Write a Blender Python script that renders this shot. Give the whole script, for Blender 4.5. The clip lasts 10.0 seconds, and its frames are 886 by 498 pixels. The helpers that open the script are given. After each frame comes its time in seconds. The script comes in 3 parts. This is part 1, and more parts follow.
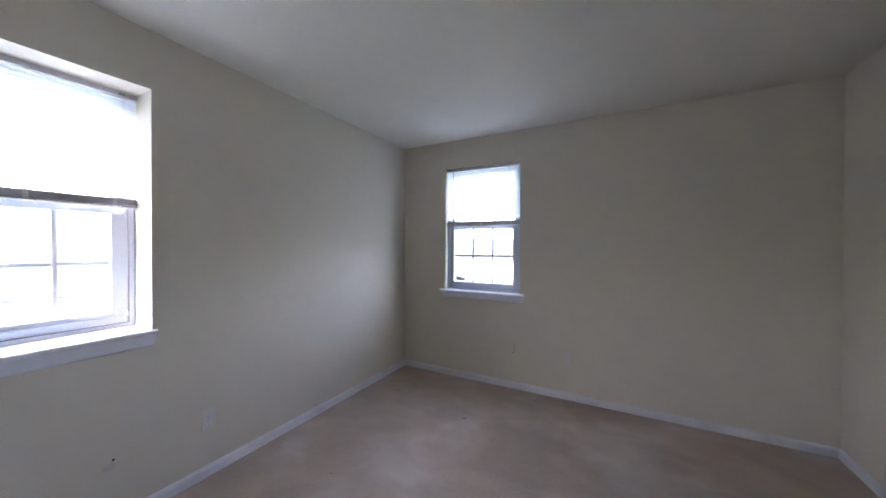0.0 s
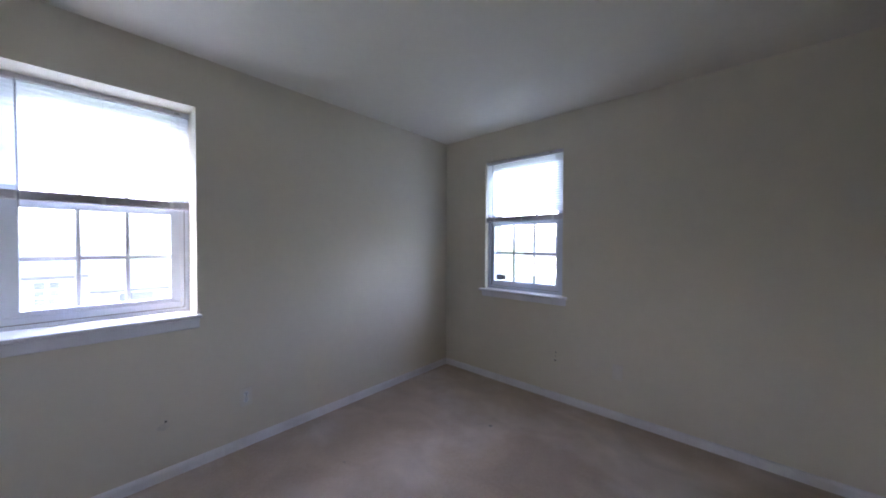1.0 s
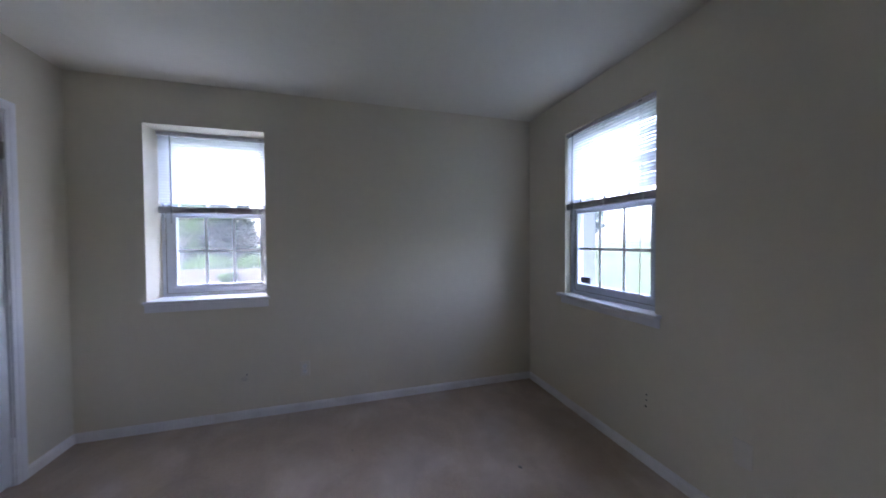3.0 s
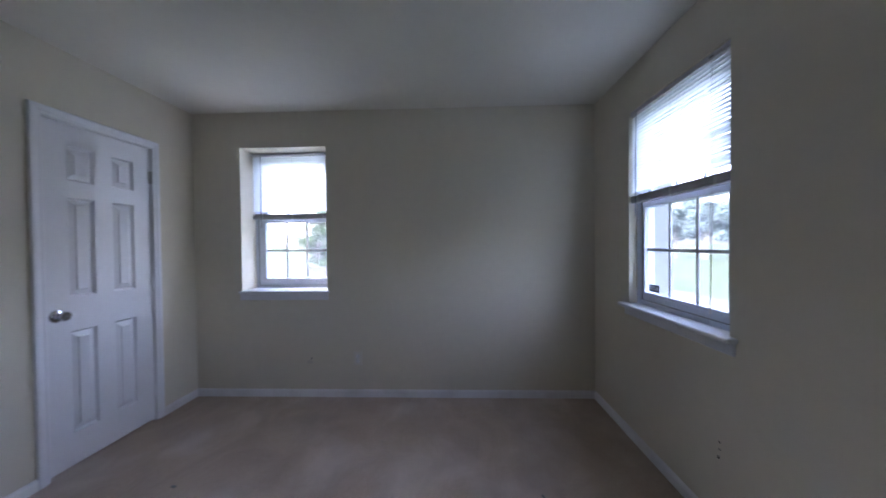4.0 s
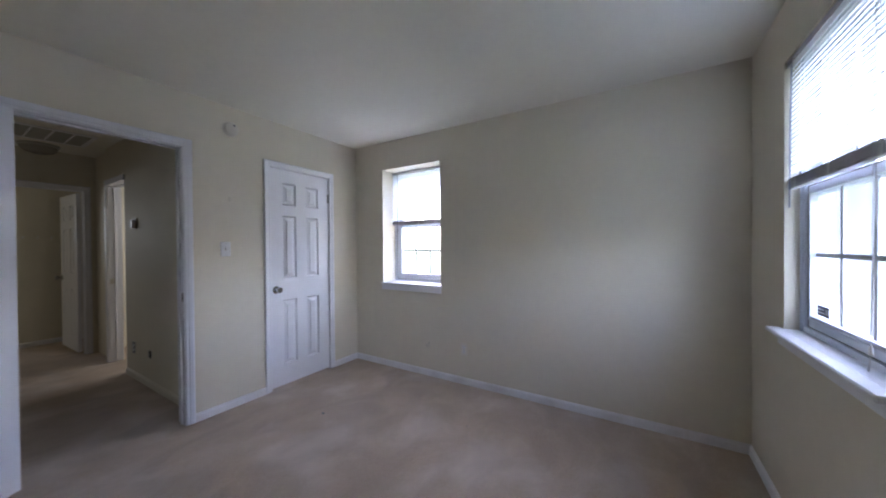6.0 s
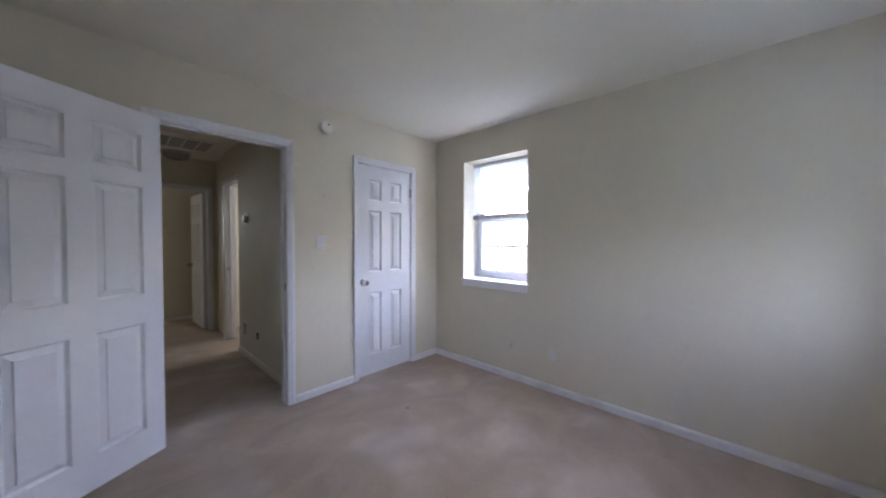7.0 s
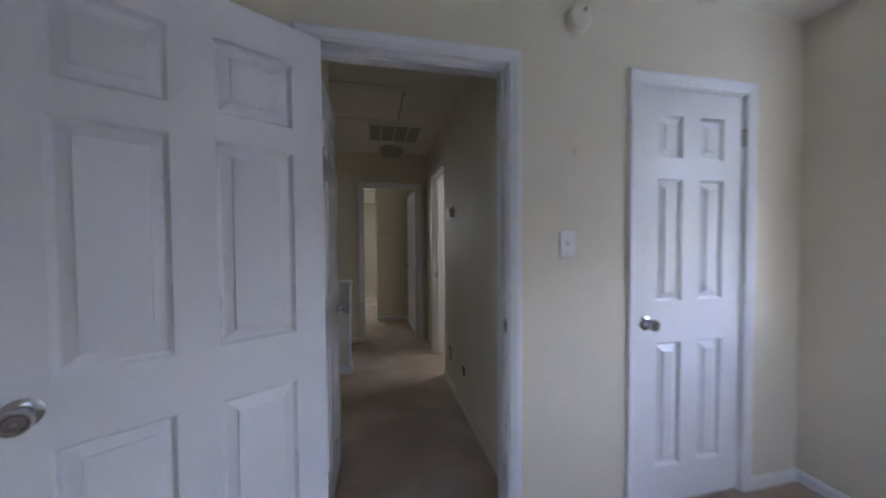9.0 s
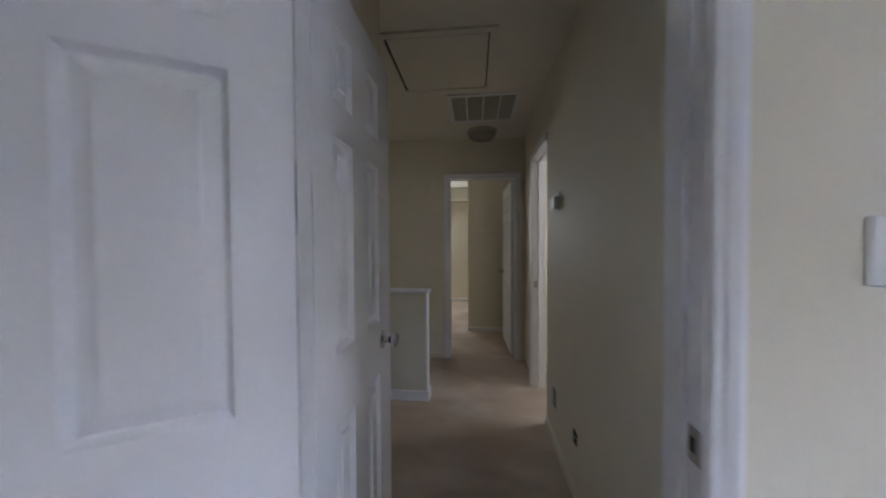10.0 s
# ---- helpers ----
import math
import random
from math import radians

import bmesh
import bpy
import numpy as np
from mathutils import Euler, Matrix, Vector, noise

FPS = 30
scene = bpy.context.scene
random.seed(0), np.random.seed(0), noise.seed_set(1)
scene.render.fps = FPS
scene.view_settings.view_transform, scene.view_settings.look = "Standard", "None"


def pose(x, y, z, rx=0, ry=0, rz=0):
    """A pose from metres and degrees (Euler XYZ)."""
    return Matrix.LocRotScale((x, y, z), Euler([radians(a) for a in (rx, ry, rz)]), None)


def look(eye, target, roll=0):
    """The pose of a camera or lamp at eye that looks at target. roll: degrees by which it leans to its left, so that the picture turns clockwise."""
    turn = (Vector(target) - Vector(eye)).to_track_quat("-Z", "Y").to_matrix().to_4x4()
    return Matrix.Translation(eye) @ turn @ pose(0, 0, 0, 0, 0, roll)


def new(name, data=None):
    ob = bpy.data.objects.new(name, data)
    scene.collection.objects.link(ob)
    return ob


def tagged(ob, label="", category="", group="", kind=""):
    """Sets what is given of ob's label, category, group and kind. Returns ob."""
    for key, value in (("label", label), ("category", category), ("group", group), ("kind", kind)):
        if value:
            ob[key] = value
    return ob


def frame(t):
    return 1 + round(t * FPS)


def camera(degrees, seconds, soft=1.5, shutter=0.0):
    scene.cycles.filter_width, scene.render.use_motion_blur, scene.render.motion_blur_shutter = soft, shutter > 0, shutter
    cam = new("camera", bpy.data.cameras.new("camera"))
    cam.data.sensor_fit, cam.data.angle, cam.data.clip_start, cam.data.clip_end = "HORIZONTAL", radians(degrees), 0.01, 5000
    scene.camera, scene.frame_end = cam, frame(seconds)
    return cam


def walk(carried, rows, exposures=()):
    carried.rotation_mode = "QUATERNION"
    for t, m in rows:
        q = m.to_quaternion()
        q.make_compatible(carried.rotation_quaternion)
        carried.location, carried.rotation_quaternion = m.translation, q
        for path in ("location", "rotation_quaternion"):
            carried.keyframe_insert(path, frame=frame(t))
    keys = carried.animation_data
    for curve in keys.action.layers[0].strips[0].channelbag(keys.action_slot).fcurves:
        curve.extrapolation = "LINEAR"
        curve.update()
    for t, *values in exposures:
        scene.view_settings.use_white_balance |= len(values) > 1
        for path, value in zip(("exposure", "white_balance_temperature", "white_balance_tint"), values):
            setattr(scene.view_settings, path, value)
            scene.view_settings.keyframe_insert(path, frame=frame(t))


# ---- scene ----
cam = camera(108.2, 10.0, soft=1.8, shutter=0.5)
PATH = [
    (0, (2.075, 0.412, 1.335), (1.132, 2.176, 1.318), 0.2),
    (0.5, (2.22, 0.569, 1.34), (1.075, 2.208, 1.313), 0.3),
    (1, (2.348, 0.716, 1.326), (1.012, 2.203, 1.295), 0.2),
    (1.5, (2.534, 0.936, 1.323), (0.984, 2.201, 1.295), -0.0),
    (2, (2.625, 1.181, 1.317), (0.921, 2.228, 1.288), -0.2),
    (2.5, (2.668, 1.45, 1.306), (0.85, 2.284, 1.269), -0.3),
    (4, (2.684, 2.233, 1.288), (0.686, 2.162, 1.258), -0.6),
    (4.5, (2.651, 2.406, 1.28), (0.69, 2.011, 1.263), -0.5),
    (5, (2.607, 2.655, 1.289), (0.744, 1.928, 1.261), -0.7),
    (5.2, (2.609, 2.718, 1.284), (0.785, 1.897, 1.263), -0.7),
    (6.3, (2.669, 2.814, 1.291), (1.019, 1.685, 1.269), -0.2),
    (6.5, (2.677, 2.782, 1.291), (1.073, 1.587, 1.265), -0.0),
    (7, (2.637, 2.593, 1.296), (1.182, 1.222, 1.247), 0.2),
    (7.5, (2.582, 2.323, 1.282), (1.31, 0.781, 1.227), 0.1),
    (8, (2.445, 1.991, 1.29), (1.427, 0.27, 1.228), -0.1),
    (8.5, (2.331, 1.628, 1.273), (1.609, -0.236, 1.222), -0.5),
    (9, (2.213, 1.254, 1.299), (1.785, -0.699, 1.246), -0.4),
    (9.5, (2.117, 0.915, 1.296), (1.989, -1.08, 1.25), -0.5),
    (10, (2.049, 0.585, 1.298), (2.248, -1.405, 1.254), -0.3),
]
SKY, SIDE_W, END_W = 0.15, 0.6, 1.0
EXPOSURES = [(0, 4.9, 5990, 28), (1, 4.57, 5930, 28), (2.5, 4.06, 5870, 27), (4.5, 4.02, 5780, 26), (6.5, 4.93, 6190, 27), (7.5, 5.0, 6120, 28), (8, 4.98, 6040, 28), (9, 4.86, 5970, 27), (10, 5.22, 6100, 26)]
walk(cam, [(t, look(eye, target, roll)) for t, eye, target, roll in PATH], EXPOSURES)

# ---- daylight: bright overcast sky, weak wide sun ----
world = bpy.data.worlds.new("overcast_sky")
scene.world = world
world.use_nodes = True
wn, wl = world.node_tree.nodes, world.node_tree.links
wn.clear()
sky = wn.new("ShaderNodeTexSky")
sky.sky_type = "NISHITA"
sky.sun_disc = False
sky.sun_elevation, sky.sun_rotation = radians(45), radians(180)
sky.dust_density = 4.0
soften = wn.new("ShaderNodeHueSaturation")
soften.inputs["Saturation"].default_value = 0.62
wbg = wn.new("ShaderNodeBackground")
wout = wn.new("ShaderNodeOutputWorld")
# an overcast dome is brightest overhead
wtc, wsep, wgrad = wn.new("ShaderNodeTexCoord"), wn.new("ShaderNodeSeparateXYZ"), wn.new("ShaderNodeMapRange")
wgrad.inputs["From Min"].default_value, wgrad.inputs["From Max"].default_value = 0.0, 0.8
wgrad.inputs["To Min"].default_value, wgrad.inputs["To Max"].default_value = 1.25 * SKY, 1.5 * SKY
wl.new(wtc.outputs["Generated"], wsep.inputs["Vector"])
wl.new(wsep.outputs["Z"], wgrad.inputs["Value"])
wl.new(wgrad.outputs["Result"], wbg.inputs["Strength"])
wl.new(sky.outputs["Color"], soften.inputs["Color"])
wl.new(soften.outputs["Color"], wbg.inputs["Color"])
wl.new(wbg.outputs["Background"], wout.inputs["Surface"])

sun_data = bpy.data.lights.new("sun", "SUN")
sun_data.energy, sun_data.angle, sun_data.color = 0.5, radians(40), (1.0, 0.96, 0.9)
sun = new("sun", sun_data)
sun.matrix_world = look((0, -22, 22), (0, 0, 0))


def window_lamp(name, eye, target, width, height, watts, tint):
    """Daylight in the window opening of a room that is not entered."""
    data = bpy.data.lights.new(name, "AREA")
    data.shape, data.size, data.size_y, data.energy, data.color = "RECTANGLE", width, height, watts, tint
    ob = new(name, data)
    ob.matrix_world = look(eye, target)
    return ob


window_lamp("side_room_daylight", (0.02, -2.05, 1.55), (1.6, -1.98, 0.5), 0.75, 1.1, SIDE_W, (0.89, 0.97, 0.94))
window_lamp("end_room_daylight", (3.15, -6.37, 1.45), (2.5, -4.0, 0.5), 0.8, 1.2, END_W, (0.87, 0.98, 0.93))


# ---- materials ----
def material(name, colour, rough=0.6, metal=0.0, spread=0.06, coarse=1.5, fine=60.0, bump=0.0, bump_scale=200.0,
             bump_distance=0.002, second=None, second_amount=0.0, specular=0.5, rough_spread=0.0, random_spread=0.0):
    """A painted or woven surface: colour that varies at two scales, wear tint and fine relief."""
    m = bpy.data.materials.new(name)
    m.use_nodes = True
    n, l = m.node_tree.nodes, m.node_tree.links
    b = n["Principled BSDF"]
    b.inputs["Roughness"].default_value, b.inputs["Metallic"].default_value = rough, metal
    b.inputs["Specular IOR Level"].default_value = specular
    tc = n.new("ShaderNodeTexCoord")

    def grain(scale, detail):
        t = n.new("ShaderNodeTexNoise")
        t.inputs["Scale"].default_value, t.inputs["Detail"].default_value = scale, detail
        l.new(tc.outputs["Object"], t.inputs["Vector"])
        return t

    big, small = grain(coarse, 4), grain(fine, 3)
    add = n.new("ShaderNodeMath")
    add.operation = "ADD"
    l.new(big.outputs["Fac"], add.inputs[0])
    l.new(small.outputs["Fac"], add.inputs[1])
    ramp = n.new("ShaderNodeMapRange")
    ramp.inputs["From Min"].default_value, ramp.inputs["From Max"].default_value = 0.6, 1.4
    ramp.inputs["To Min"].default_value, ramp.inputs["To Max"].default_value = 1 - spread, 1 + spread
    l.new(add.outputs[0], ramp.inputs["Value"])
    scale = n.new("ShaderNodeVectorMath")
    scale.operation = "SCALE"
    scale.inputs[0].default_value = colour
    l.new(ramp.outputs["Result"], scale.inputs["Scale"])
    out = scale.outputs["Vector"]
    if second:
        stain = grain(coarse * 0.8 + 0.37, 5)
        step = n.new("ShaderNodeMapRange")
        step.interpolation_type = "SMOOTHSTEP"
        step.inputs["From Min"].default_value, step.inputs["From Max"].default_value = 0.46, 0.66
        step.inputs["To Max"].default_value = second_amount
        l.new(stain.outputs["Fac"], step.inputs["Value"])
        mix = n.new("ShaderNodeMix")
        mix.data_type = "RGBA"
        l.new(step.outputs["Result"], mix.inputs["Factor"])
        l.new(out, mix.inputs["A"])
        mix.inputs["B"].default_value = (*second, 1)
        out = mix.outputs["Result"]
    if random_spread:
        info = n.new("ShaderNodeObjectInfo")
        rnd = n.new("ShaderNodeMapRange")
        rnd.inputs["To Min"].default_value, rnd.inputs["To Max"].default_value = 1 - random_spread, 1 + random_spread
        l.new(info.outputs["Random"], rnd.inputs["Value"])
        sc2 = n.new("ShaderNodeVectorMath")
        sc2.operation = "SCALE"
        l.new(out, sc2.inputs[0])
        l.new(rnd.outputs["Result"], sc2.inputs["Scale"])
        out = sc2.outputs["Vector"]
    l.new(out, b.inputs["Base Color"])
    if rough_spread:
        rr = n.new("ShaderNodeMapRange")
        rr.inputs["From Min"].default_value, rr.inputs["From Max"].default_value = 0.3, 0.7
        rr.inputs["To Min"].default_value, rr.inputs["To Max"].default_value = rough - rough_spread, rough + rough_spread
        l.new(big.outputs["Fac"], rr.inputs["Value"])
        l.new(rr.outputs["Result"], b.inputs["Roughness"])
    if bump:
        bm_ = n.new("ShaderNodeBump")
        bm_.inputs["Strength"].default_value, bm_.inputs["Distance"].default_value = bump, bump_distance
        l.new(grain(bump_scale, 3).outputs["Fac"], bm_.inputs["Height"])
        l.new(bm_.outputs["Normal"], b.inputs["Normal"])
    return m


M_WALL = material("cream_wall_paint", (0.75, 0.695, 0.57), 0.62, spread=0.025, coarse=0.9, fine=14, bump=0.12, bump_scale=260,
                  bump_distance=0.001, second=(0.71, 0.665, 0.54), second_amount=0.35, specular=0.35)
M_CEIL = material("matt_ceiling_paint", (0.82, 0.79, 0.695), 0.85, spread=0.02, coarse=0.7, fine=20, bump=0.15, bump_scale=180,
                  bump_distance=0.001, specular=0.2)
M_TRIM = material("white_gloss_trim_paint", (0.83, 0.83, 0.86), 0.36, spread=0.025, coarse=3, fine=40, bump=0.05, bump_scale=120,
                  bump_distance=0.0008, second=(0.76, 0.755, 0.76), second_amount=0.2)
M_DOOR = material("white_door_paint", (0.845, 0.845, 0.875), 0.28, spread=0.02, coarse=2.5, fine=50, bump=0.08, bump_scale=150,
                  bump_distance=0.0008, second=(0.82, 0.82, 0.845), second_amount=0.2)
M_BASE = material("white_baseboard_paint", (0.83, 0.82, 0.82), 0.45, spread=0.05, coarse=4, fine=60, second=(0.55, 0.5, 0.44),
                  second_amount=0.25)
M_VINYL = material("white_vinyl_window", (0.68, 0.72, 0.79), 0.4, spread=0.02, coarse=5, fine=50)
M_MUNTIN = material("white_grille_bar", (0.86, 0.88, 0.93), 0.5, spread=0.02, coarse=5, fine=50)
M_WAND = material("clear_grey_wand", (0.30, 0.32, 0.37), 0.3, spread=0.05, coarse=9, fine=60)
M_PLASTIC = material("white_plastic", (0.82, 0.82, 0.81), 0.4, spread=0.03, coarse=20, fine=120)
M_IVORY = material("ivory_plastic", (0.75, 0.71, 0.62), 0.45, spread=0.03, coarse=20, fine=120)
M_CHROME = material("chrome", (0.52, 0.52, 0.54), 0.12, 1.0, spread=0.05, coarse=8, fine=90, rough_spread=0.05)
M_SATIN = material("satin_metal", (0.45, 0.43, 0.40), 0.32, 1.0, spread=0.06, coarse=8, fine=90)
M_DARK = material("dark_void", (0.02, 0.018, 0.016), 0.8, spread=0.2, coarse=30, fine=200)
M_GREY = material("grey_plastic", (0.22, 0.22, 0.21), 0.5, spread=0.1, coarse=10, fine=80)
M_VENT = material("dusty_grille_enamel", (0.42, 0.41, 0.37), 0.6, spread=0.12, coarse=8, fine=80)
M_SHADE = material("clouded_glass_shade", (0.36, 0.34, 0.29), 0.25, spread=0.06, coarse=6, fine=60)
M_CORD = material("white_cord", (0.7, 0.7, 0.72), 0.7, spread=0.05, coarse=30, fine=300)
M_RAIL = material("blind_rail_enamel", (0.62, 0.60, 0.62), 0.4, spread=0.03, coarse=8, fine=60)
M_STICK = material("sticker_dark", (0.05, 0.05, 0.07), 0.4, spread=0.2, coarse=30, fine=200)
M_STICKW = material("sticker_print", (0.6, 0.6, 0.6), 0.5, spread=0.1, coarse=30, fine=200)
M_GROUND = material("lawn_and_earth", (0.034, 0.048, 0.022), 0.9, specular=0.04, spread=0.35, coarse=0.12, fine=4, bump=0.5, bump_scale=6,
                    bump_distance=0.05, second=(0.06, 0.056, 0.045), second_amount=0.7)
M_ROAD = material("pale_asphalt", (0.075, 0.075, 0.08), 0.9, specular=0.04, spread=0.2, coarse=0.4, fine=30, bump=0.3, bump_scale=80)
M_SIDING = material("white_siding", (0.30, 0.295, 0.29), 0.6, specular=0.04, spread=0.06, coarse=0.8, fine=12, bump=0.3, bump_scale=10)
M_SHINGLE = material("grey_shingle", (0.034, 0.038, 0.043), 0.85, specular=0.04, spread=0.25, coarse=0.6, fine=14, bump=0.5, bump_scale=12, bump_distance=0.02)
M_FARGLASS = material("dark_window_glass", (0.06, 0.07, 0.08), 0.15, spread=0.2, coarse=1, fine=8)
M_FENCE = material("weathered_fence_wood", (0.11, 0.095, 0.088), 0.8, specular=0.04, spread=0.2, coarse=1.5, fine=25, random_spread=0.15)
M_BARK = material("bark", (0.18, 0.165, 0.15), 0.9, specular=0.04, spread=0.3, coarse=3, fine=20, bump=0.6, bump_scale=18, bump_distance=0.02)
M_PINE = material("conifer_needles", (0.036, 0.052, 0.042), 0.7, specular=0.04, spread=0.4, coarse=0.8, fine=5)
# far leaves with distance haze mixed into the colour, paler and bluer
M_HAZELEAF = material("hazed_leaves", (0.085, 0.112, 0.108), 0.7, specular=0.04, spread=0.3, coarse=0.6, fine=4)
M_LEAF = material("spring_leaves", (0.06, 0.105, 0.035), 0.6, specular=0.04, spread=0.35, coarse=0.9, fine=6)


def carpet_material():
    """Cut-pile beige carpet: trodden lighter patches, tuft grain, relief."""
    m = material("beige_carpet", (0.52, 0.408, 0.313), 0.95, spread=0.10, coarse=1.5, fine=55, specular=0.1,
                 second=(0.70, 0.60, 0.525), second_amount=0.65)
    n, l = m.node_tree.nodes, m.node_tree.links
    b = n["Principled BSDF"]
    b.inputs["Sheen Weight"].default_value = 0.15
    tc = n.new("ShaderNodeTexCoord")
    heights = []
    old = b.inputs["Base Color"].links[0].from_socket
    brush = n.new("ShaderNodeTexNoise")
    brush.inputs["Scale"].default_value, brush.inputs["Detail"].default_value, brush.inputs["Distortion"].default_value = 2.0, 8, 1.1
    turned = n.new("ShaderNodeMapping")
    turned.inputs["Rotation"].default_value, turned.inputs["Scale"].default_value = (0, 0, radians(35)), (0.95, 1.35, 1.0)
    l.new(tc.outputs["Object"], turned.inputs["Vector"])
    l.new(turned.outputs["Vector"], brush.inputs["Vector"])
    lay = n.new("ShaderNodeMapRange")
    lay.inputs["From Min"].default_value, lay.inputs["From Max"].default_value = 0.38, 0.64
    lay.inputs["To Min"].default_value, lay.inputs["To Max"].default_value = 0.91, 1.09
    l.new(brush.outputs["Fac"], lay.inputs["Value"])
    pile = n.new("ShaderNodeVectorMath")
    pile.operation = "SCALE"
    l.new(old, pile.inputs[0])
    l.new(lay.outputs["Result"], pile.inputs["Scale"])
    l.new(pile.outputs["Vector"], b.inputs["Base Color"])
    for sc, det in ((420, 2), (18, 4)):
        t = n.new("ShaderNodeTexNoise")
        t.inputs["Scale"].default_value, t.inputs["Detail"].default_value = sc, det
        l.new(tc.outputs["Object"], t.inputs["Vector"])
        heights.append(t)
    last = None
    for t, strength, dist in ((heights[0], 0.7, 0.006), (heights[1], 0.35, 0.012)):
        bp = n.new("ShaderNodeBump")
        bp.inputs["Strength"].default_value, bp.inputs["Distance"].default_value = strength, dist
        l.new(t.outputs["Fac"], bp.inputs["Height"])
        if last:
            l.new(last.outputs["Normal"], bp.inputs["Normal"])
        last = bp
    l.new(last.outputs["Normal"], b.inputs["Normal"])
    return m


def glass_material():
    m = bpy.data.materials.new("window_glass")
    m.use_nodes = True
    n, l = m.node_tree.nodes, m.node_tree.links
    n.clear()
    clear = n.new("ShaderNodeBsdfTransparent")
    clear.inputs["Color"].default_value = (0.93, 0.96, 0.97, 1)
    gloss = n.new("ShaderNodeBsdfGlossy")
    gloss.inputs["Roughness"].default_value = 0.03
    face = n.new("ShaderNodeLayerWeight")
    face.inputs["Blend"].default_value = 0.5
    curve = n.new("ShaderNodeMath")
    curve.operation = "POWER"
    curve.inputs[1].default_value = 5.0
    l.new(face.outputs["Facing"], curve.inputs[0])
    fres = n.new("ShaderNodeMath")
    fres.operation = "MULTIPLY_ADD"
    fres.inputs[1].default_value, fres.inputs[2].default_value = 0.9, 0.035
    l.new(curve.outputs[0], fres.inputs[0])
    mix = n.new("ShaderNodeMixShader")
    out = n.new("ShaderNodeOutputMaterial")
    l.new(fres.outputs[0], mix.inputs["Fac"])
    l.new(clear.outputs[0], mix.inputs[1])
    l.new(gloss.outputs[0], mix.inputs[2])
    dust = n.new("ShaderNodeBsdfTranslucent")
    dust.inputs["Color"].default_value = (0.86, 0.9, 0.95, 1)
    film = n.new("ShaderNodeMixShader")
    tc = n.new("ShaderNodeTexCoord")
    spots = n.new("ShaderNodeTexNoise")
    spots.inputs["Scale"].default_value = 7.0
    spots.inputs["Detail"].default_value = 6.0
    l.new(tc.outputs["Object"], spots.inputs["Vector"])
    amount = n.new("ShaderNodeMapRange")
    amount.inputs["From Min"].default_value, amount.inputs["From Max"].default_value = 0.3, 0.7
    amount.inputs["To Min"].default_value, amount.inputs["To Max"].default_value = 0.02, 0.045
    l.new(spots.outputs["Fac"], amount.inputs["Value"])
    l.new(amount.outputs["Result"], film.inputs["Fac"])
    l.new(mix.outputs[0], film.inputs[1])
    l.new(dust.outputs[0], film.inputs[2])
    l.new(film.outputs[0], out.inputs["Surface"])
    return m


def slat_material():
    """White enamelled blind slats that let some daylight through."""
    m = bpy.data.materials.new("translucent_white_slat")
    m.use_nodes = True
    n, l = m.node_tree.nodes, m.node_tree.links
    n.clear()
    dif = n.new("ShaderNodeBsdfDiffuse")
    dif.inputs["Color"].default_value = (0.78, 0.79, 0.82, 1)
    tra = n.new("ShaderNodeBsdfTranslucent")
    tra.inputs["Color"].default_value = (0.93, 0.95, 0.98, 1)
    mix = n.new("ShaderNodeMixShader")
    mix.inputs["Fac"].default_value = 0.75
    out = n.new("ShaderNodeOutputMaterial")
    l.new(dif.outputs[0], mix.inputs[1])
    l.new(tra.outputs[0], mix.inputs[2])
    l.new(mix.outputs[0], out.inputs["Surface"])
    return m


M_CARPET, M_GLASS, M_SLAT = carpet_material(), glass_material(), slat_material()


# ---- building helpers ----
def box(bm, x0, y0, z0, x1, y1, z1, bevel=0.0, segments=1):
    """One box with optional softened edges, added to bm."""
    vs = [bm.verts.new(c) for c in ((x0, y0, z0), (x1, y0, z0), (x1, y1, z0), (x0, y1, z0), (x0, y0, z1), (x1, y0, z1), (x1, y1, z1), (x0, y1, z1))]
    fs = [bm.faces.new([vs[i] for i in f]) for f in ((3, 2, 1, 0), (4, 5, 6, 7), (0, 1, 5, 4), (1, 2, 6, 5), (2, 3, 7, 6), (3, 0, 4, 7))]
    if bevel:
        edges = list({e for f in fs for e in f.edges})
        bmesh.ops.bevel(bm, geom=edges, offset=bevel, segments=segments, affect="EDGES", profile=0.5)
    return bm


def boxes(*args, bevel=0.0):
    bm = bmesh.new()
    for a in args:
        box(bm, *a, bevel=bevel)
    return bm


def lathe(profile, steps=24, bm=None, at=Matrix()):
    """A turned body: (radius, height) pairs round the z axis of at."""
    bm = bm or bmesh.new()
    rings = []
    for r, h in profile:
        if r < 1e-6:
            rings.append([bm.verts.new(at @ Vector((0, 0, h)))])
        else:
            rings.append([bm.verts.new(at @ Vector((r * math.cos(2 * math.pi * i / steps), r * math.sin(2 * math.pi * i / steps), h))) for i in range(steps)])
    for a, b in zip(rings, rings[1:]):
        for i in range(steps):
            j = (i + 1) % steps
            if len(a) == 1 and len(b) == 1:
                continue
            if len(a) == 1:
                bm.faces.new((a[0], b[i], b[j]))
            elif len(b) == 1:
                bm.faces.new((a[i], a[j], b[0]))
            else:
                bm.faces.new((a[i], a[j], b[j], b[i]))
    return bm


